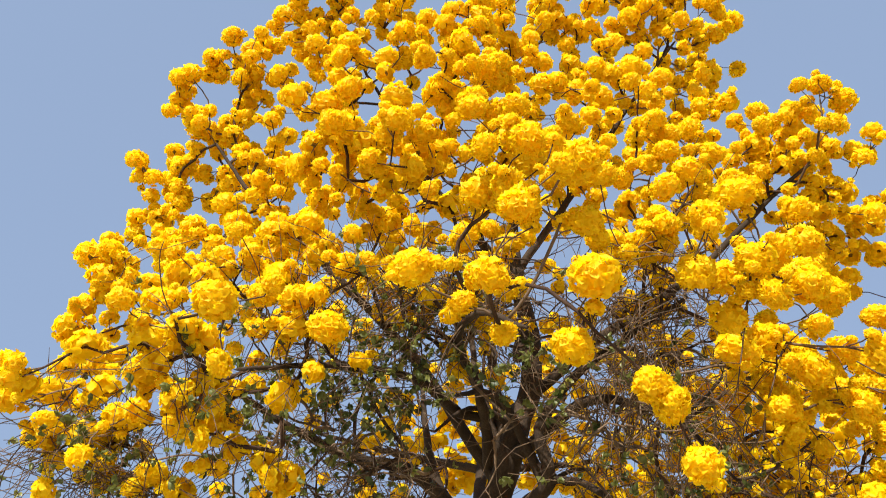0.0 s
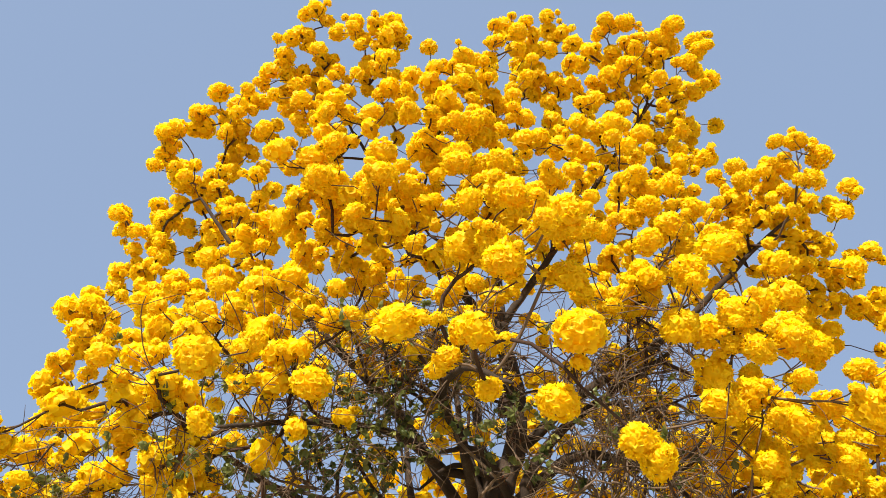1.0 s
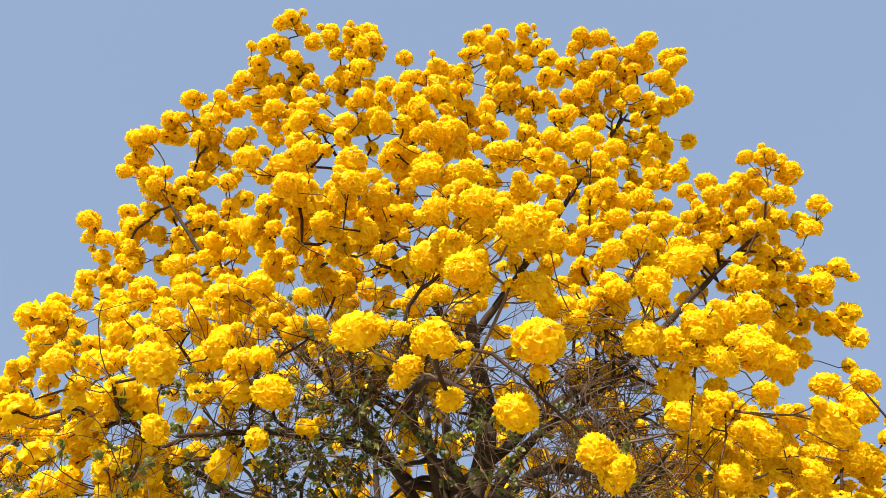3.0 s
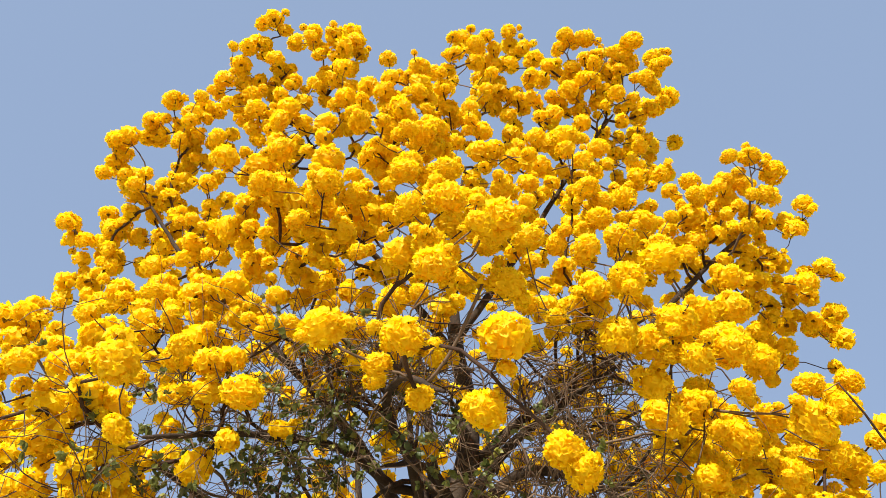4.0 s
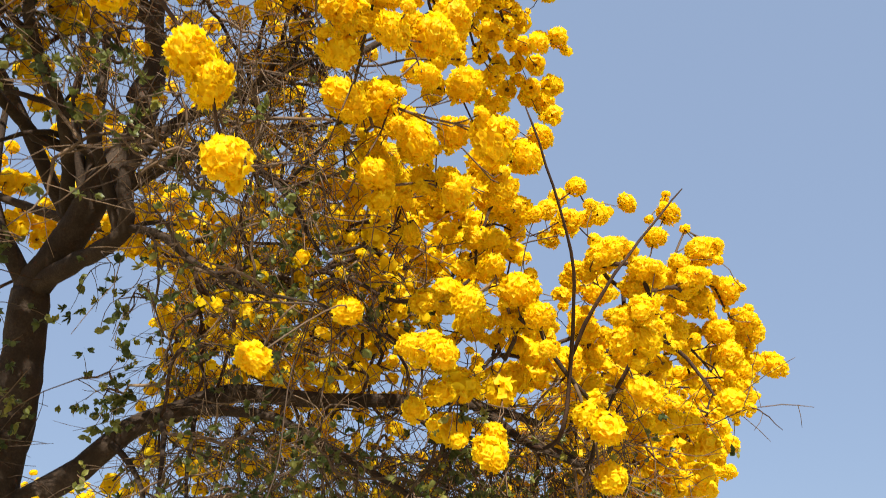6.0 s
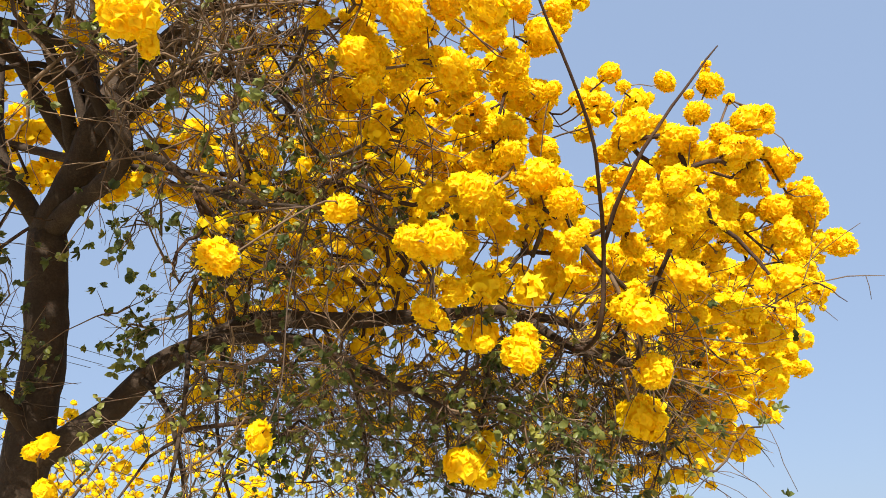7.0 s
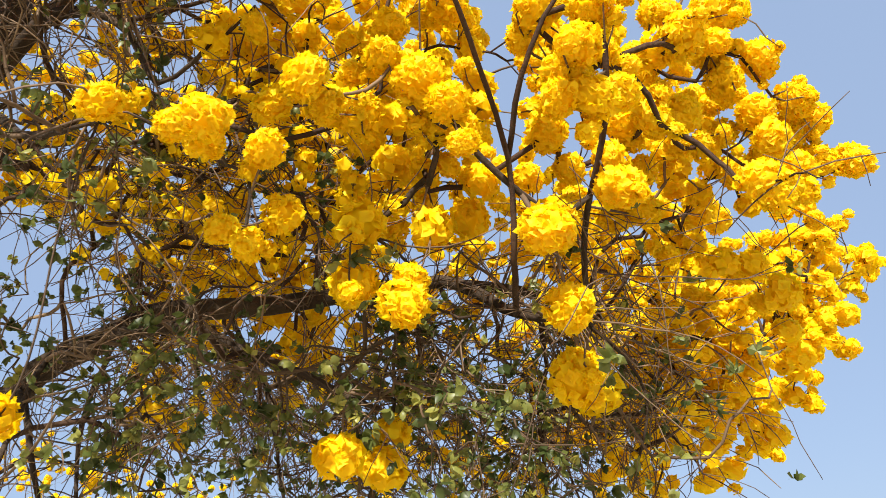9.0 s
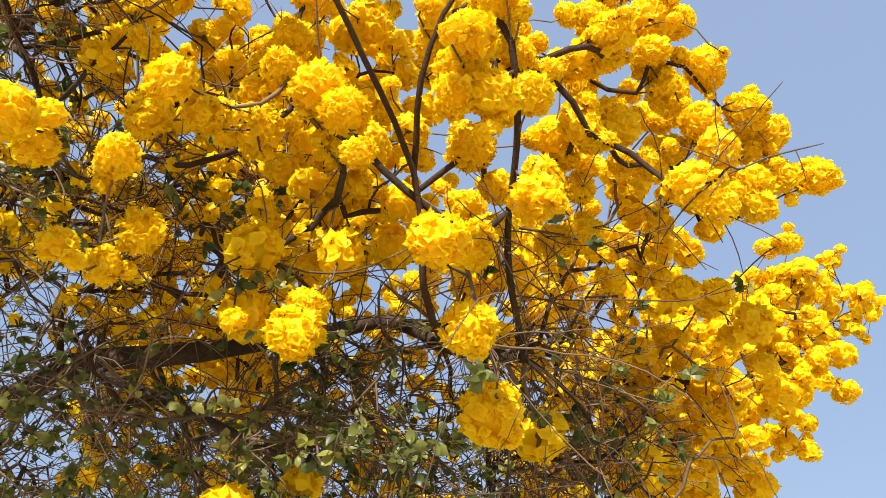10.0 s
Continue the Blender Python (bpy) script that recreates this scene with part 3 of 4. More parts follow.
HEART = [(0.30, 4.51, 4.69), (-0.10, 4.27, 4.87), (0.10, 3.67, 4.90), (0.13, 4.38, 4.91), (-0.56, 4.38, 5.08), (-0.36, 3.30, 5.60), (-0.58, 3.58, 5.73), (0.43, 3.27, 5.74), (-0.19, 3.60, 5.83), (-0.39, 3.38, 5.94), (-0.71, 3.33, 5.97), (-0.74, 3.70, 6.01), (-1.08, 4.10, 6.02), (-0.97, 3.92, 6.16), (-1.17, 3.56, 6.17), (-0.91, 4.33, 6.25), (0.17, 3.64, 6.25), (-0.48, 4.83, 6.29), (-0.95, 3.72, 6.29), (-0.21, 3.37, 6.40), (-0.01, 3.94, 6.54), (-0.10, 3.76, 6.55), (0.25, 3.61, 6.60), (0.35, 3.78, 6.65)]
HEART_RIGHT = [(1.52, 4.49, 4.99), (1.41, 3.68, 5.06), (1.61, 3.61, 5.49), (2.47, 3.97, 5.50), (1.55, 3.77, 5.86), (1.94, 3.90, 5.99), (0.84, 3.68, 6.06), (1.49, 3.71, 6.13), (1.81, 3.90, 6.23), (1.38, 3.65, 6.67)]
RIGHT_HIGH = [(3.41, 5.85, 5.14), (2.95, 5.84, 5.34), (3.72, 5.78, 5.37), (3.32, 5.06, 6.07), (4.13, 5.45, 6.19), (3.13, 4.78, 6.24), (3.52, 4.94, 6.36), (4.09, 5.55, 6.37), (3.78, 4.77, 6.42), (3.82, 5.21, 6.49), (3.51, 4.94, 6.64), (3.21, 4.06, 6.83), (3.01, 3.98, 6.93), (2.74, 4.70, 6.96), (3.36, 4.79, 7.01), (3.63, 4.79, 7.02), (3.21, 4.96, 7.03), (3.04, 4.88, 7.09), (3.07, 4.62, 7.12), (3.12, 4.43, 7.14), (3.44, 4.60, 7.15), (3.81, 4.69, 7.18), (2.93, 4.71, 7.29), (2.24, 4.54, 7.30)]
RIGHT_HIGH_UPPER = [(2.59, 4.73, 7.60)]
RIGHT_MID = [(1.84, 3.61, 3.57), (2.03, 3.58, 3.68), (2.24, 3.25, 3.82), (1.96, 3.48, 3.86), (1.59, 2.88, 3.90), (1.43, 3.09, 3.91), (1.56, 3.40, 3.92), (1.77, 3.21, 3.93), (1.84, 3.79, 3.99), (1.73, 3.47, 4.04), (1.45, 2.72, 4.05), (1.64, 2.87, 4.17), (1.22, 2.63, 4.20), (1.89, 3.13, 4.24), (1.50, 3.20, 4.26), (1.28, 4.09, 4.65), (1.62, 3.06, 4.74)]
RIGHT_WING = [(2.65, 4.26, 3.46), (2.59, 4.17, 3.48), (2.87, 4.09, 3.52), (2.87, 4.08, 3.61), (2.66, 4.15, 3.70), (3.30, 3.83, 3.72), (2.23, 3.61, 3.73), (1.90, 3.78, 3.84), (2.27, 3.60, 3.93), (2.64, 3.83, 4.00), (2.17, 3.51, 4.01), (2.14, 3.59, 4.13), (2.09, 3.80, 4.21), (3.10, 4.44, 4.31), (3.14, 4.99, 4.32), (1.59, 4.24, 4.33), (3.06, 4.75, 4.56), (3.05, 4.21, 4.57), (2.36, 3.76, 4.58), (3.32, 4.92, 4.65), (2.11, 3.41, 4.69), (2.98, 6.29, 4.72), (2.84, 4.93, 4.72), (2.86, 4.18, 4.73)]
RIGHT_WING_UPPER = [(2.41, 5.07, 4.82), (2.33, 5.49, 4.84), (2.19, 5.18, 4.91), (2.06, 5.58, 4.98), (2.65, 5.64, 5.15)]
LOW_RIGHT = [(3.31, 3.96, 2.49), (3.22, 3.93, 2.51), (3.40, 3.99, 2.46), (3.44, 4.27, 2.34), (3.20, 3.81, 2.69), (3.37, 4.17, 2.88), (4.08, 3.80, 2.96), (3.60, 3.98, 3.00), (2.65, 4.40, 3.00), (2.97, 4.50, 3.06), (3.25, 3.67, 3.14), (3.36, 3.65, 3.15), (3.20, 3.80, 3.16), (3.28, 3.66, 3.25), (3.22, 4.74, 3.26), (3.29, 3.54, 3.27), (3.82, 4.92, 3.27), (3.57, 3.82, 3.32), (3.06, 4.23, 3.39), (3.80, 4.37, 3.39), (2.95, 4.24, 3.41), (3.44, 3.67, 3.59), (3.60, 3.83, 3.61), (3.54, 4.26, 3.71)]
FAR_RIGHT = [(4.32, 4.03, 3.06), (4.00, 4.51, 3.23), (4.52, 4.17, 3.45), (3.89, 4.11, 3.46), (4.81, 4.38, 3.46), (4.12, 4.20, 3.56), (5.06, 4.52, 3.60), (5.27, 4.50, 3.61), (4.49, 4.18, 3.61), (4.41, 4.49, 3.62), (4.01, 5.27, 3.65), (4.64, 4.38, 3.71), (3.99, 3.89, 3.75), (5.01, 4.40, 3.77), (4.87, 4.89, 3.77), (4.84, 4.30, 3.80), (4.00, 4.09, 3.83), (4.43, 4.26, 3.84), (4.60, 4.19, 3.93), (4.32, 4.13, 3.95), (4.70, 5.19, 4.03), (4.34, 4.10, 4.13), (4.27, 4.12, 4.20), (4.56, 4.22, 4.27)]
FAR_RIGHT_UPPER = [(4.23, 5.08, 4.31), (4.29, 4.31, 4.55), (3.45, 5.76, 4.59), (3.29, 6.26, 4.72), (3.98, 5.16, 4.79), (4.60, 5.49, 5.25)]
LOW_FRONT = [(0.66, 5.18, 2.07), (1.54, 4.19, 2.17), (0.60, 5.14, 2.25), (1.28, 3.30, 2.57), (2.15, 3.87, 2.67), (2.23, 4.05, 2.72), (2.27, 4.06, 2.72), (2.11, 3.46, 2.78), (2.34, 4.00, 2.80), (2.02, 3.61, 2.86), (2.10, 3.72, 2.88), (2.27, 3.84, 2.95), (1.77, 3.77, 3.04), (1.80, 3.90, 3.12), (2.40, 3.79, 3.24)]
END_RIGHT = [(5.58, 6.10, 2.58), (4.73, 5.86, 2.58), (5.31, 6.25, 2.62), (5.93, 6.75, 2.71), (4.51, 6.05, 2.77), (6.26, 7.08, 2.83), (5.02, 6.86, 2.88), (5.45, 7.03, 2.88), (4.63, 7.42, 2.92), (5.39, 6.37, 2.95), (5.98, 6.98, 2.97), (5.14, 6.24, 2.97), (5.59, 5.69, 2.97), (6.54, 6.84, 3.00), (5.98, 6.60, 3.03), (5.07, 6.70, 3.07), (5.45, 6.05, 3.07), (6.15, 6.83, 3.08), (4.49, 5.49, 3.08), (4.84, 7.40, 3.13), (5.17, 5.18, 3.15), (6.35, 6.65, 3.18), (6.10, 6.19, 3.20), (5.02, 6.55, 3.23)]
END_RIGHT_UPPER = [(4.68, 5.18, 3.25), (4.38, 5.73, 3.25), (4.95, 5.08, 3.27), (6.07, 6.80, 3.33), (5.84, 6.95, 3.34), (5.46, 6.81, 3.36), (4.66, 6.70, 3.37), (4.30, 6.29, 3.39), (5.02, 7.12, 3.48), (4.28, 5.83, 3.51), (7.31, 7.20, 3.58), (6.97, 7.03, 3.70), (6.93, 7.45, 3.72), (4.96, 5.67, 3.76), (4.88, 5.25, 3.80), (7.32, 7.06, 3.87), (5.89, 7.69, 3.87), (4.86, 6.21, 3.90), (7.04, 6.84, 3.96), (6.63, 7.17, 3.96), (6.36, 7.73, 3.99), (6.81, 7.02, 3.99), (5.35, 5.82, 3.99), (6.10, 7.51, 4.00)]
END_RIGHT_TOP = [(4.60, 6.11, 4.00), (6.65, 7.53, 4.02), (4.88, 5.78, 4.07), (6.34, 7.30, 4.12), (7.16, 7.05, 4.17), (6.45, 7.15, 4.25), (6.91, 6.78, 4.28), (6.77, 7.28, 4.33), (6.02, 7.38, 4.36), (6.91, 6.68, 4.44), (7.88, 7.26, 4.46), (3.23, 6.47, 4.53), (6.91, 7.03, 4.58), (4.83, 5.85, 4.67), (7.01, 6.81, 4.79), (7.69, 7.18, 4.88)]
TOP_MID = [(0.85, 4.01, 6.93), (1.06, 4.25, 7.16), (-0.03, 3.95, 7.16), (0.06, 3.79, 7.19), (1.34, 4.49, 7.36), (-0.09, 3.78, 7.42), (0.21, 3.76, 7.53), (0.12, 3.68, 7.68), (-0.47, 4.09, 7.76), (0.48, 4.20, 7.80), (-0.27, 4.03, 7.88), (0.42, 4.05, 7.90), (0.73, 4.49, 7.94), (0.52, 3.92, 8.32), (0.60, 3.94, 8.63)]
LOW_EDGE = [(2.60, 4.67, 2.15), (2.82, 4.98, 2.16), (3.49, 4.36, 2.33), (3.85, 4.97, 2.50), (2.81, 4.31, 2.63), (2.63, 4.42, 2.75), (2.83, 6.16, 4.21)]
outer = [np.array(t) for side in (CREST_LEFT, CREST_RIGHT, CREST_RIGHT_UPPER, LEFT_HIGH, LEFT_MID, LEFT_LOW, LEFT_LOW_UPPER, FRONT_LEFT, FRONT, HEART, HEART_RIGHT, RIGHT_HIGH, RIGHT_HIGH_UPPER, RIGHT_MID, RIGHT_WING, RIGHT_WING_UPPER, LOW_RIGHT, FAR_RIGHT, FAR_RIGHT_UPPER, LOW_FRONT, END_RIGHT, END_RIGHT_UPPER, END_RIGHT_TOP, TOP_MID, LOW_EDGE) for t in side]
def crowded(t):
    return 1.5 < t[0] < 2.35 and 3.15 < t[1] < 3.85 and 3.5 < t[2] < 4.3


outer = [t for i, t in enumerate(outer) if not crowded(t) or i % 3]
seat, size = [], []
for t in outer:
    seat.append(t)
    size.append(rng.uniform(0.95, 1.25) * (0.78 if t[1] < 2.6 and t[2] < 3.4 else 0.66 if t[2] < 3.6 and t[0] < 2.4 and t[1] > 2.55 else 1.0))
    deep = unit(AXIS + np.array((0, 0, 1.6)) - t)
    high, wing, bright = t[2] > 4.9, t[0] > 4.9, t[0] > 2.1 and 3.0 < t[2] < 4.9
    for _ in range(rng.integers(1, 3) if high or wing else 0 if t[1] < 3.9 and t[2] < 3.5 and t[0] < 2.3 else 0 if t[1] < 2.7 else rng.integers(0, 2) if -0.6 < t[0] < 2.3 and t[1] < 3.9 else rng.integers(0, 2) if bright else rng.integers(0, 3) if t[2] > 3.3 else rng.integers(0, 2) if t[0] > 2.4 else 0):        # balls that touch
        d = unit(rng.normal(0, 1, 3) * np.array((1, 1, 0.6))) * rng.uniform(0.10, 0.15) + deep * 0.06
        d += deep * max(0.0, 0.03 - d @ deep)
        if 2.1 < t[0] < 4.6 and t[2] < 4.9:
            d[1] = abs(d[1])
        if t[1] < 3.9 and t[0] < 2.3:
            d[2] = abs(d[2])
        seat.append(t + d)
        size.append(rng.uniform(0.6, 1.1))
    for _ in range(rng.integers(4, 7) if high else rng.integers(4, 7) if wing else rng.integers(1, 4) if bright else rng.integers(0, 3) if t[2] > 3.5 else 0):        # neighbours
        d = unit(rng.normal(0, 1, 3)) * rng.uniform(0.2, 0.42)
        if high:
            d += deep * rng.uniform(0.2, 0.6)
            d += deep * max(0.0, 0.08 - d @ deep)
        if bright:
            d += np.array((0, rng.uniform(0.2, 0.8), 0.1))
            d[1] = abs(d[1])
        if t[0] > 2.1 and t[2] < 4.9:
            d[1] = abs(d[1])
        if wing:
            d += np.array((rng.uniform(-0.5, 0.0), rng.uniform(0.0, 0.7), 0))
        seat.append(t + d)
        size.append(rng.uniform(0.6, 1.1))
# loose flowers at the edges of the balls
for t in outer:
    for _ in range(rng.integers(1, 4) if t[2] > 3.4 else rng.integers(0, 2)):
        seat.append(t + unit(rng.normal(0, 1, 3)) * rng.uniform(0.09, 0.14))
        size.append(rng.uniform(0.3, 0.52))
# outer balls mirrored to the side away from the camera, and the heart of the crown
for t in outer:
    if t[2] > 3.0 and t[0] < 4.0 and rng.random() < 0.9:
        m = np.array((t[0], 2 * 6.3 - t[1], t[2] - 0.3)) + rng.normal(0, 0.35, 3)
        m = m + unit(AXIS + np.array((0, 0, 1.6)) - m) * rng.uniform(0, 0.9)
        seat.append(m)
        size.append(rng.uniform(0.6, 1.05))
for t in outer * 2:
    if t[2] > 3.7 and rng.random() < 0.95:
        seat.append(t + (AXIS + np.array((0, 0, 2.0)) - t) * rng.uniform(0.15, 0.6) + rng.normal(0, 0.2, 3))
        size.append(rng.uniform(0.55, 1.0))
for _ in range(240):                        # low on the far side
    a0 = rng.uniform(-0.35, 2.9)
    seat.append(np.array((0.6 + 3.4 * math.cos(a0) * rng.uniform(0.3, 1), 6.9 + 2.4 * math.sin(a0) * rng.uniform(0.2, 1), rng.uniform(2.9, 5.2))))
    size.append(rng.uniform(0.6, 1.05))
for _ in range(260):                        # behind the fork, seen under the crown
    d = unit(rng.normal(0, 1, 3)) * rng.uniform(0.3, 1.0)
    seat.append(np.array((2.0, 7.7, 4.3)) + d * np.array((1.9, 1.2, 1.4)))
    size.append(rng.uniform(0.35, 0.85))
for count, mid, span in ((330, (0.9, 8.0, 5.2), (2.2, 1.2, 1.6)), (120, (3.0, 6.6, 5.0), (1.0, 0.8, 0.9))):
    for _ in range(count):                  # high on the far side, seen through the crown
        seat.append(np.array(mid) + unit(rng.normal(0, 1, 3)) * rng.uniform(0.3, 1.0) * np.array(span))
        size.append(rng.uniform(0.7, 1.05))
for _ in range(260):                        # a few among the twigs
    seat.append(np.array((2.0, 5.3, 4.0)) + unit(rng.normal(0, 1, 3)) * np.array((1.2, 1.0, 0.8)) * rng.uniform(0.4, 1.0))
    size.append(rng.uniform(0.28, 0.6))
far_from = len(size)
while len(size) < far_from + 400:            # small balls deep behind the right wing
    d = unit(rng.normal(0, 1, 3)) * rng.uniform(0.45, 1.0)
    seat.append(np.array((4.1, 6.6, 3.3)) + d * np.array((1.9, 1.3, 1.45)))
    size.append(rng.uniform(0.35, 0.85) if seat[-1][2] > 3.5 or seat[-1][0] > 4.6 else rng.uniform(0.25, 0.5))
for count, mid, span in ((95, (8.2, 8.4, 4.95), (0.85, 0.9, 0.5)), (115, (6.4, 7.2, 3.75), (0.7, 0.9, 0.7)), (60, (5.2, 6.2, 3.1), (0.6, 0.6, 0.55))):
    for _ in range(count):                  # the long end of the low bough
        seat.append(np.array(mid) + unit(rng.normal(0, 1, 3)) * rng.uniform(0.3, 1.0) ** 0.7 * np.array(span))
        size.append(rng.uniform(0.62, 0.95))
# rough direction from the bare shoots back to the camera, to keep them in view
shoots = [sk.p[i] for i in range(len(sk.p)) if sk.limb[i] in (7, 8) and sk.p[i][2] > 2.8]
CAMERA_SIDE = unit(np.array((-0.3, -0.72, -0.62)))


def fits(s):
    """Fitted to the camera's view: drops balls that would cover the bare shoots, the hollow over the fork or the gap
    behind it.
    """
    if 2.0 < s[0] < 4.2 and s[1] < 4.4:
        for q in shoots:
            along = (s - q) @ CAMERA_SIDE
            if along > -0.06 and np.linalg.norm(s - q - CAMERA_SIDE * along) < 0.11:
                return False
    # bounds of the sky gap behind the fork, set from the camera's sight lines
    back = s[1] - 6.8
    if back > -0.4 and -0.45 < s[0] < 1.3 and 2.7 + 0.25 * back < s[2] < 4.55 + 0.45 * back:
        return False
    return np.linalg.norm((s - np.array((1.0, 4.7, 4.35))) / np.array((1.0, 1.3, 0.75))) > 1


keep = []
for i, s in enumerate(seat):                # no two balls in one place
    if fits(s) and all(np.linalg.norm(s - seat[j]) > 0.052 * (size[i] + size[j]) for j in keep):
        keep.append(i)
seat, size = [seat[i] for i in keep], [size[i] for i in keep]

ends = sk.reach(seat, rng, AXIS, shun=(7, 8))

# bare twigs, thick in the lower half of the crown
def inside(p):
    return 2.2 < p[2] < (3.1 if p[0] > 2.0 else 5.2) and -1.9 < p[0] < 4.1 and p[1] > (4.2 if p[0] > 2.0 else 3.2) and math.hypot(p[0] - 0.6, p[1] - 6.2) < 3.9


low = [i for i in range(len(sk.p)) if inside(sk.p[i])]
rad0, load, _ = sk.radii(0.0044, 0.42)
wide = [i for i in range(len(sk.p)) if sk.limb[i] in (5, 9) and 3.8 < sk.p[i][0] < 4.5 and sk.p[i][2] < 3.3]
low = [i for i in low if load[i] > 2 and rad0[i] < 0.045 and sk.limb[i] not in (0, 7, 8, 27, 28, 31)]
low += [i for i in range(len(sk.p)) if sk.limb[i] in (22, 23, 25, 26)] * 2
bare_ends = []
weight = np.array([0.12 if -0.1 < sk.p[i][0] < 1.2 and sk.p[i][1] > 4.9 and sk.p[i][2] > 3.5 else 0.6 if 0.5 < sk.p[i][0] < 1.9 and sk.p[i][1] > 5.2 else 2.0 if sk.p[i][2] < 3.4 else 1.5 if sk.p[i][0] < 0.5 else 0.5 for i in low])
for i in rng.choice(low, 2000, p=weight / weight.sum()):
    bare_ends += sk.spray(int(i), rng, AXIS, rng.uniform(0.2, 0.75), rng.uniform(-0.2, 0.8))

# a tangle of thin branches about the long limb and the fork
snarl = []
for count, mid, span in ((130, (3.5, 5.4, 2.55), (1.5, 0.9, 0.65)), (90, (2.1, 5.1, 3.95), (1.2, 1.2, 0.7)), (35, (0.9, 4.6, 4.3), (1.2, 1.3, 0.7)),
                         (50, (1.8, 5.4, 2.5), (0.8, 0.7, 0.5)), (80, (1.1, 4.0, 3.8), (0.6, 0.7, 0.45)), (15, (1.4, 4.8, 3.2), (0.8, 0.7, 0.5)), (45, (4.3, 5.6, 2.65), (0.6, 0.5, 0.4)), (120, (-0.6, 4.9, 3.9), (1.0, 0.9, 0.6)), (120, (0.0, 4.2, 4.7), (1.4, 0.7, 0.45)), (130, (1.4, 4.5, 4.8), (0.8, 0.8, 0.5)), (60, (2.6, 5.0, 2.9), (1.2, 0.7, 0.5))):
    for _ in range(count):
        d = unit(rng.normal(0, 1, 3)) * rng.uniform(0.25, 1.0)
        snarl.append(np.array(mid) + d * np.array(span))
for _, n in sk.reach(snarl, rng, AXIS, lift=-0.2, kink=0.028, shun=(0, 7, 8)):
    for _ in range(2):
        bare_ends += sk.spray(n, rng, AXIS, rng.uniform(0.2, 0.6), rng.uniform(-0.2, 0.7))

brush = [i for i in low if sk.limb[i] in (5, 6, 19, 20, 21) and sk.p[i][2] < 3.5 and sk.p[i][0] > 1.6]
for i in rng.choice(brush, 320):
    bare_ends += sk.spray(int(i), rng, AXIS, rng.uniform(0.3, 0.95), rng.uniform(-0.1, 0.7))
for i in rng.choice(wide, 110):
    sk.spray(int(i), rng, AXIS, rng.uniform(0.2, 0.5), rng.uniform(0.0, 0.6))

# leafy sprigs, in loose tufts about the fork and under the long limb
LEAFY = [(-0.73, 4.31, 4.24), (-0.46, 4.54, 4.32), (-0.17, 4.69, 4.5), (0.42, 4.13, 4.24), (-1.11, 4.13, 3.97), (-0.83, 5.39, 3.62), (-0.59, 5.58, 3.8),
         (-0.95, 4.84, 3.76), (2.2, 5.1, 2.75), (3.4, 5.1, 2.3),
         (-1.3, 5.6, 3.3), (-0.9, 5.2, 3.1), (-0.16, 5.6, 3.85), (-0.06, 5.8, 3.6), (-0.05, 5.8, 3.2), (0.16, 5.9, 2.95), (0.81, 5.3, 3.55), (0.86, 5.9, 3.24),
         (1.87, 5.2, 2.7), (2.7, 4.8, 2.48), (3.0, 4.7, 2.2), (1.95, 5.0, 2.35), (2.3, 5.2, 3.9), (1.6, 4.9, 3.8)]
tufts = [np.array(q) + rng.normal(0, 0.13, 3) for q in LEAFY for _ in range(4)]
leafy_ends = []
for _, n in sk.reach(tufts, rng, AXIS, lift=-0.1, kink=0.03, shun=(7, 8)):
    for _ in range(3):
        leafy_ends += sk.spray(n, rng, AXIS, rng.uniform(0.15, 0.45), rng.uniform(0.0, 1.0))

limbs = timber(sk, tree, BASE, 300)

near, rest = {}, []
rank = sorted(ends, key=lambda q: seat[q[0]][1] - 0.25 * seat[q[0]][0])
close = {k for k, _ in [q for q in rank if size[q[0]] >= 0.55][:300]}
for k, n in ends:
    way = unit(sk.p[n] - sk.p[sk.up[n]])
    ax = unit(way * 0.5 + np.array((0, 0, 0.75)) + rng.normal(0, 0.2, 3))
    item = (int(rng.integers(0, 100)), seat[k] - BASE, ax, rng.uniform(0, 6.3), size[k])
    if k in close:
        near.setdefault(sk.limb[n], []).append(item)
    else:
        rest.append(item)
for k, items in near.items():
    pieces("blossom", items, CLUSTER_MESHES, limbs.get(k, tree))
joined("blossom_mass", [q for q in rest if q[4] < 0.55 and q[1][1] < -2.0], MIDDLE, [PETAL, CALYX], tree, "loose yellow trumpet flowers beside the balls")
joined("blossom_mass", [q for q in rest if q[4] < 0.55 and q[1][1] >= -2.0], LOOSE, [PETAL, CALYX], tree, "loose yellow trumpet flowers among the twigs")
rest = [q for q in rest if q[4] >= 0.55]
joined("blossom_mass", [q for q in rest if q[1][1] < -1.0 or (q[1][0] > 3.9 and q[1][1] < -0.3)], MIDDLE, [PETAL, CALYX], tree, "balls of yellow trumpet flowers")
joined("blossom_mass", [q for q in rest if q[1][1] > 0.7], DISTANT, [PETAL, CALYX], tree, "balls of yellow trumpet flowers deep in the crown")
joined("blossom_mass", [q for q in rest if q[1][1] <= 0.7 and not (q[1][1] < -1.0 or (q[1][0] > 3.9 and q[1][1] < -0.3))], COARSE, [PETAL, CALYX], tree, "balls of yellow trumpet flowers on the far side")

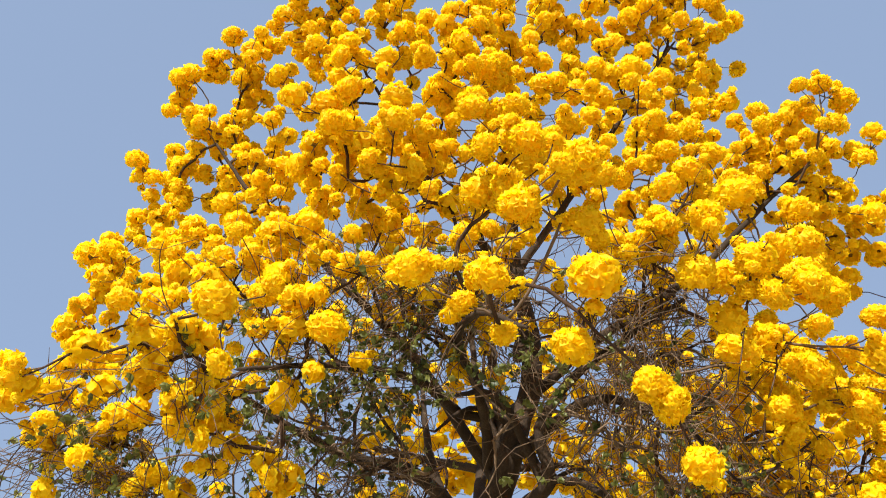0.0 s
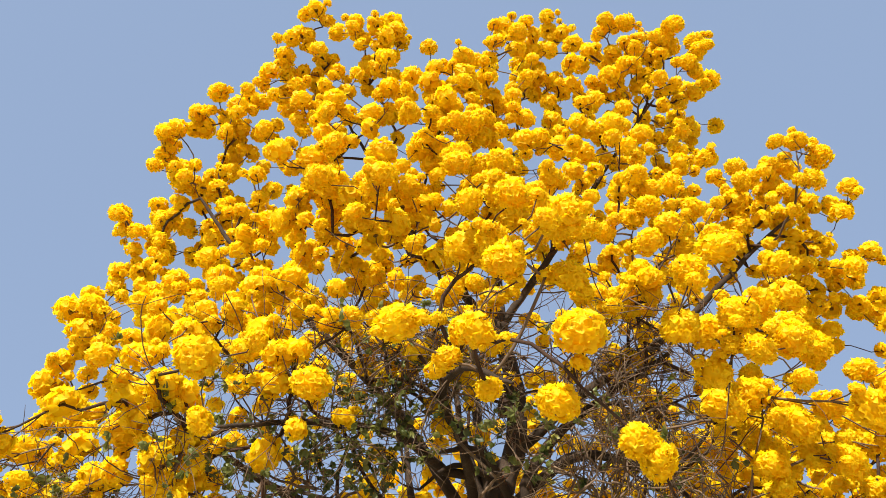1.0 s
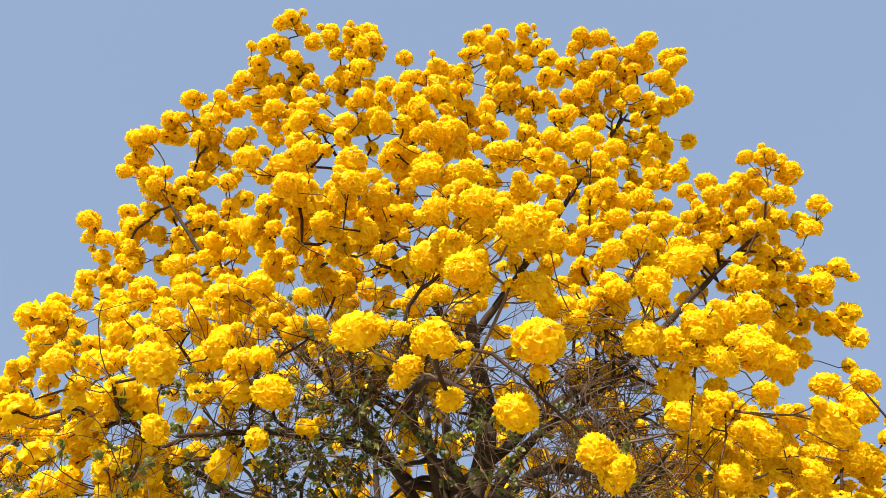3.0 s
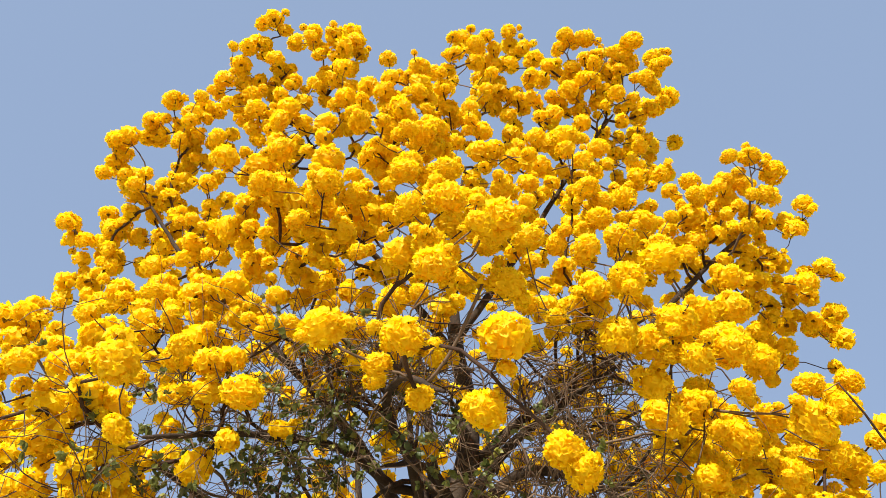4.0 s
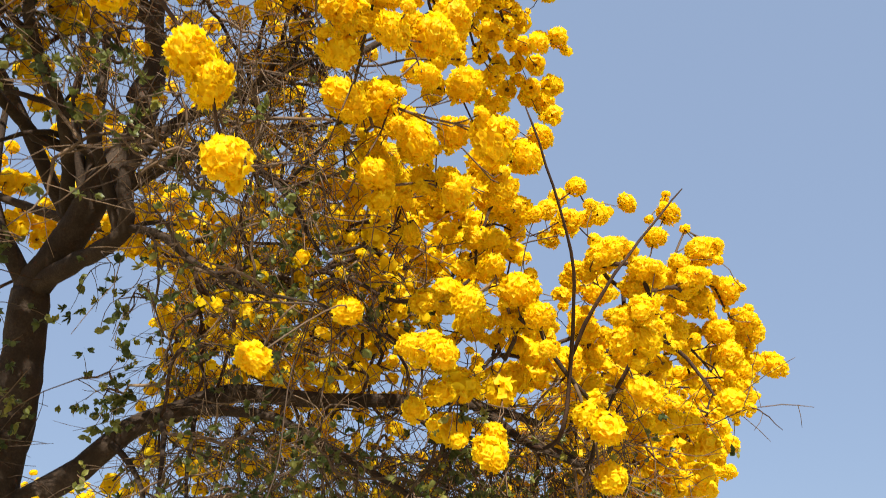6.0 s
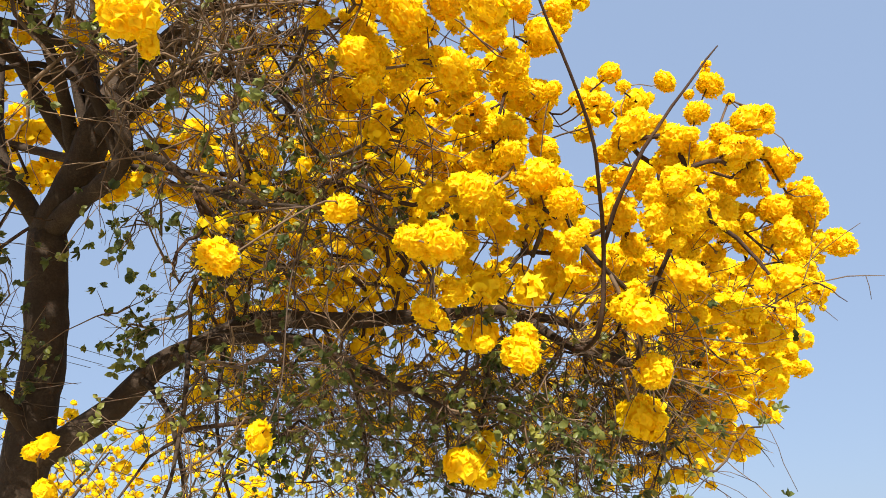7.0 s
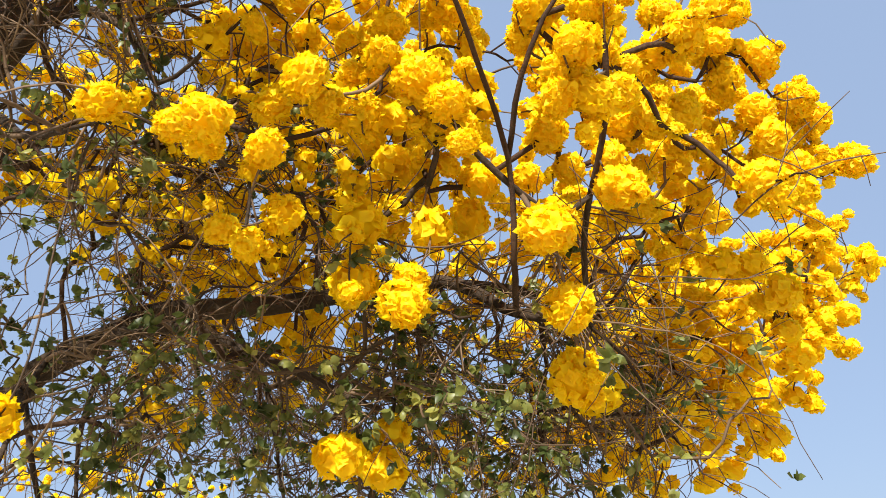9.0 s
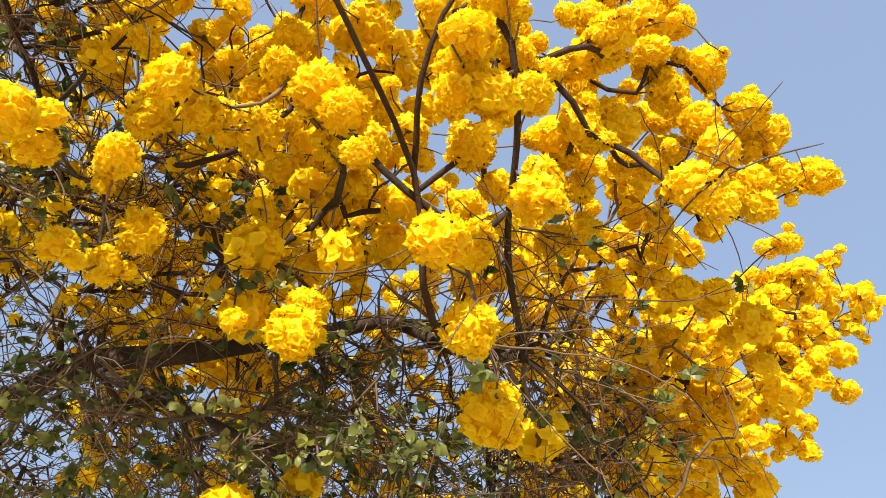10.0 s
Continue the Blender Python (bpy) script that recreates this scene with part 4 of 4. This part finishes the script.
leaf_items = []
for n in bare_ends:
    p = sk.p[n]
    if 1.8 < p[2] < (3.0 if p[0] > 1.8 else 4.7) and p[1] > 3.3 and p[0] < 4.6 and rng.random() < (0.05 if 0.1 < p[0] < 1.7 and p[2] > 3.5 else 0.22):
        for _ in range(rng.integers(1, 3)):
            ax = unit(rng.normal(0, 1, 3) + np.array((0, 0, -0.2)))
            leaf_items.append((int(rng.integers(0, 100)), p - BASE + rng.normal(0, 0.03, 3), ax, rng.uniform(0, 6.3), rng.uniform(0.55, 0.95)))
for n in leafy_ends:
    for _ in range(rng.integers(1, 4)):
        ax = unit(rng.normal(0, 1, 3) + np.array((0, 0, -0.3)))
        leaf_items.append((int(rng.integers(0, 100)), sk.p[n] - BASE + rng.normal(0, 0.04, 3), ax, rng.uniform(0, 6.3), rng.uniform(0.65, 1.05)))
leaf_items.sort(key=lambda q: q[1][1])
pieces("leaf", leaf_items[:260], LEAF_MESHES, tree)
joined("foliage", leaf_items[260:], LEAVES, [LEAF], tree, "dull green palmate leaves")


# ---- trees behind ----
def back_tree(base, height, spread, count, seed, label):
    r = np.random.default_rng(seed)
    t = tagged(new("trumpet_tree"), label, "tree")
    b = np.array(base, float)
    t.location = b
    s = Skeleton()
    s.bough([(0, 0, -0.1), (0.05, 0, height * 0.2), (0, 0.05, height * 0.4)], 0.14, 0.11, 0, r)
    for i in range(7):
        a0 = i * 2.4 + r.uniform(-0.3, 0.3)
        o = np.array((math.cos(a0), math.sin(a0), 0))
        s.bough([(0, 0.05, height * 0.38), o * spread * 0.3 + (0, 0, height * 0.55), o * spread * 0.62 + (0, 0, height * r.uniform(0.65, 0.85))], 0.06, 0.015, i + 1, r)
    tips, sizes = [], []
    while len(tips) < count:
        d = unit(r.normal(0, 1, 3))
        q = d * np.array((spread, spread, height * 0.38)) * r.uniform(0.55, 1.0) + np.array((0, 0, height * 0.62))
        tips.append(q)
        sizes.append(r.uniform(0.5, 0.85))
    ee = s.reach(tips, r, np.array((0, 0, height * 0.4)))
    timber(s, t, np.zeros(3))
    items = [(int(r.integers(0, 100)), tips[k], unit(np.array((0, 0, 1.0)) + r.normal(0, 0.3, 3)), r.uniform(0, 6.3), sizes[k]) for k, _ in ee]
    joined("blossom_mass", items, DISTANT, [PETAL, CALYX], t, "balls of yellow trumpet flowers")


back_tree((-1.3, 16.5, 0.0), 5.3, 2.5, 330, 21, "smaller yellow-flowered trumpet tree standing farther back")
back_tree((1.3, 18.0, 0.0), 5.0, 2.3, 280, 23, "slender yellow-flowered trumpet tree in the row behind")
back_tree((3.9, 17.5, 0.0), 4.4, 2.4, 260, 22, "low yellow-flowered trumpet tree beyond the large one")


# ---- overhead cables ----
def cable(a0, b0, sag):
    a0, b0 = np.array(a0), np.array(b0)
    pts = [a0 + (b0 - a0) * u - np.array((0, 0, sag * 4 * u * (1 - u))) for u in np.linspace(0, 1, 40)]
    v, f = [], []
    skin(np.array(pts), np.full(40, 0.006), 6, v, f)
    ob = mesh_object("overhead_cable", v, f, [RUBBER], smooth=True)
    tagged(ob, "thin black overhead cable sagging across the sky", "cable", group="overhead cables", kind="structure")


for shift in (0.0, 0.42, 0.7):
    cable((-10.28 - shift * 0.8, 0.96 + shift, 5.9), (0.2 - shift * 0.8, 16.66 + shift, 5.9), 0.4)
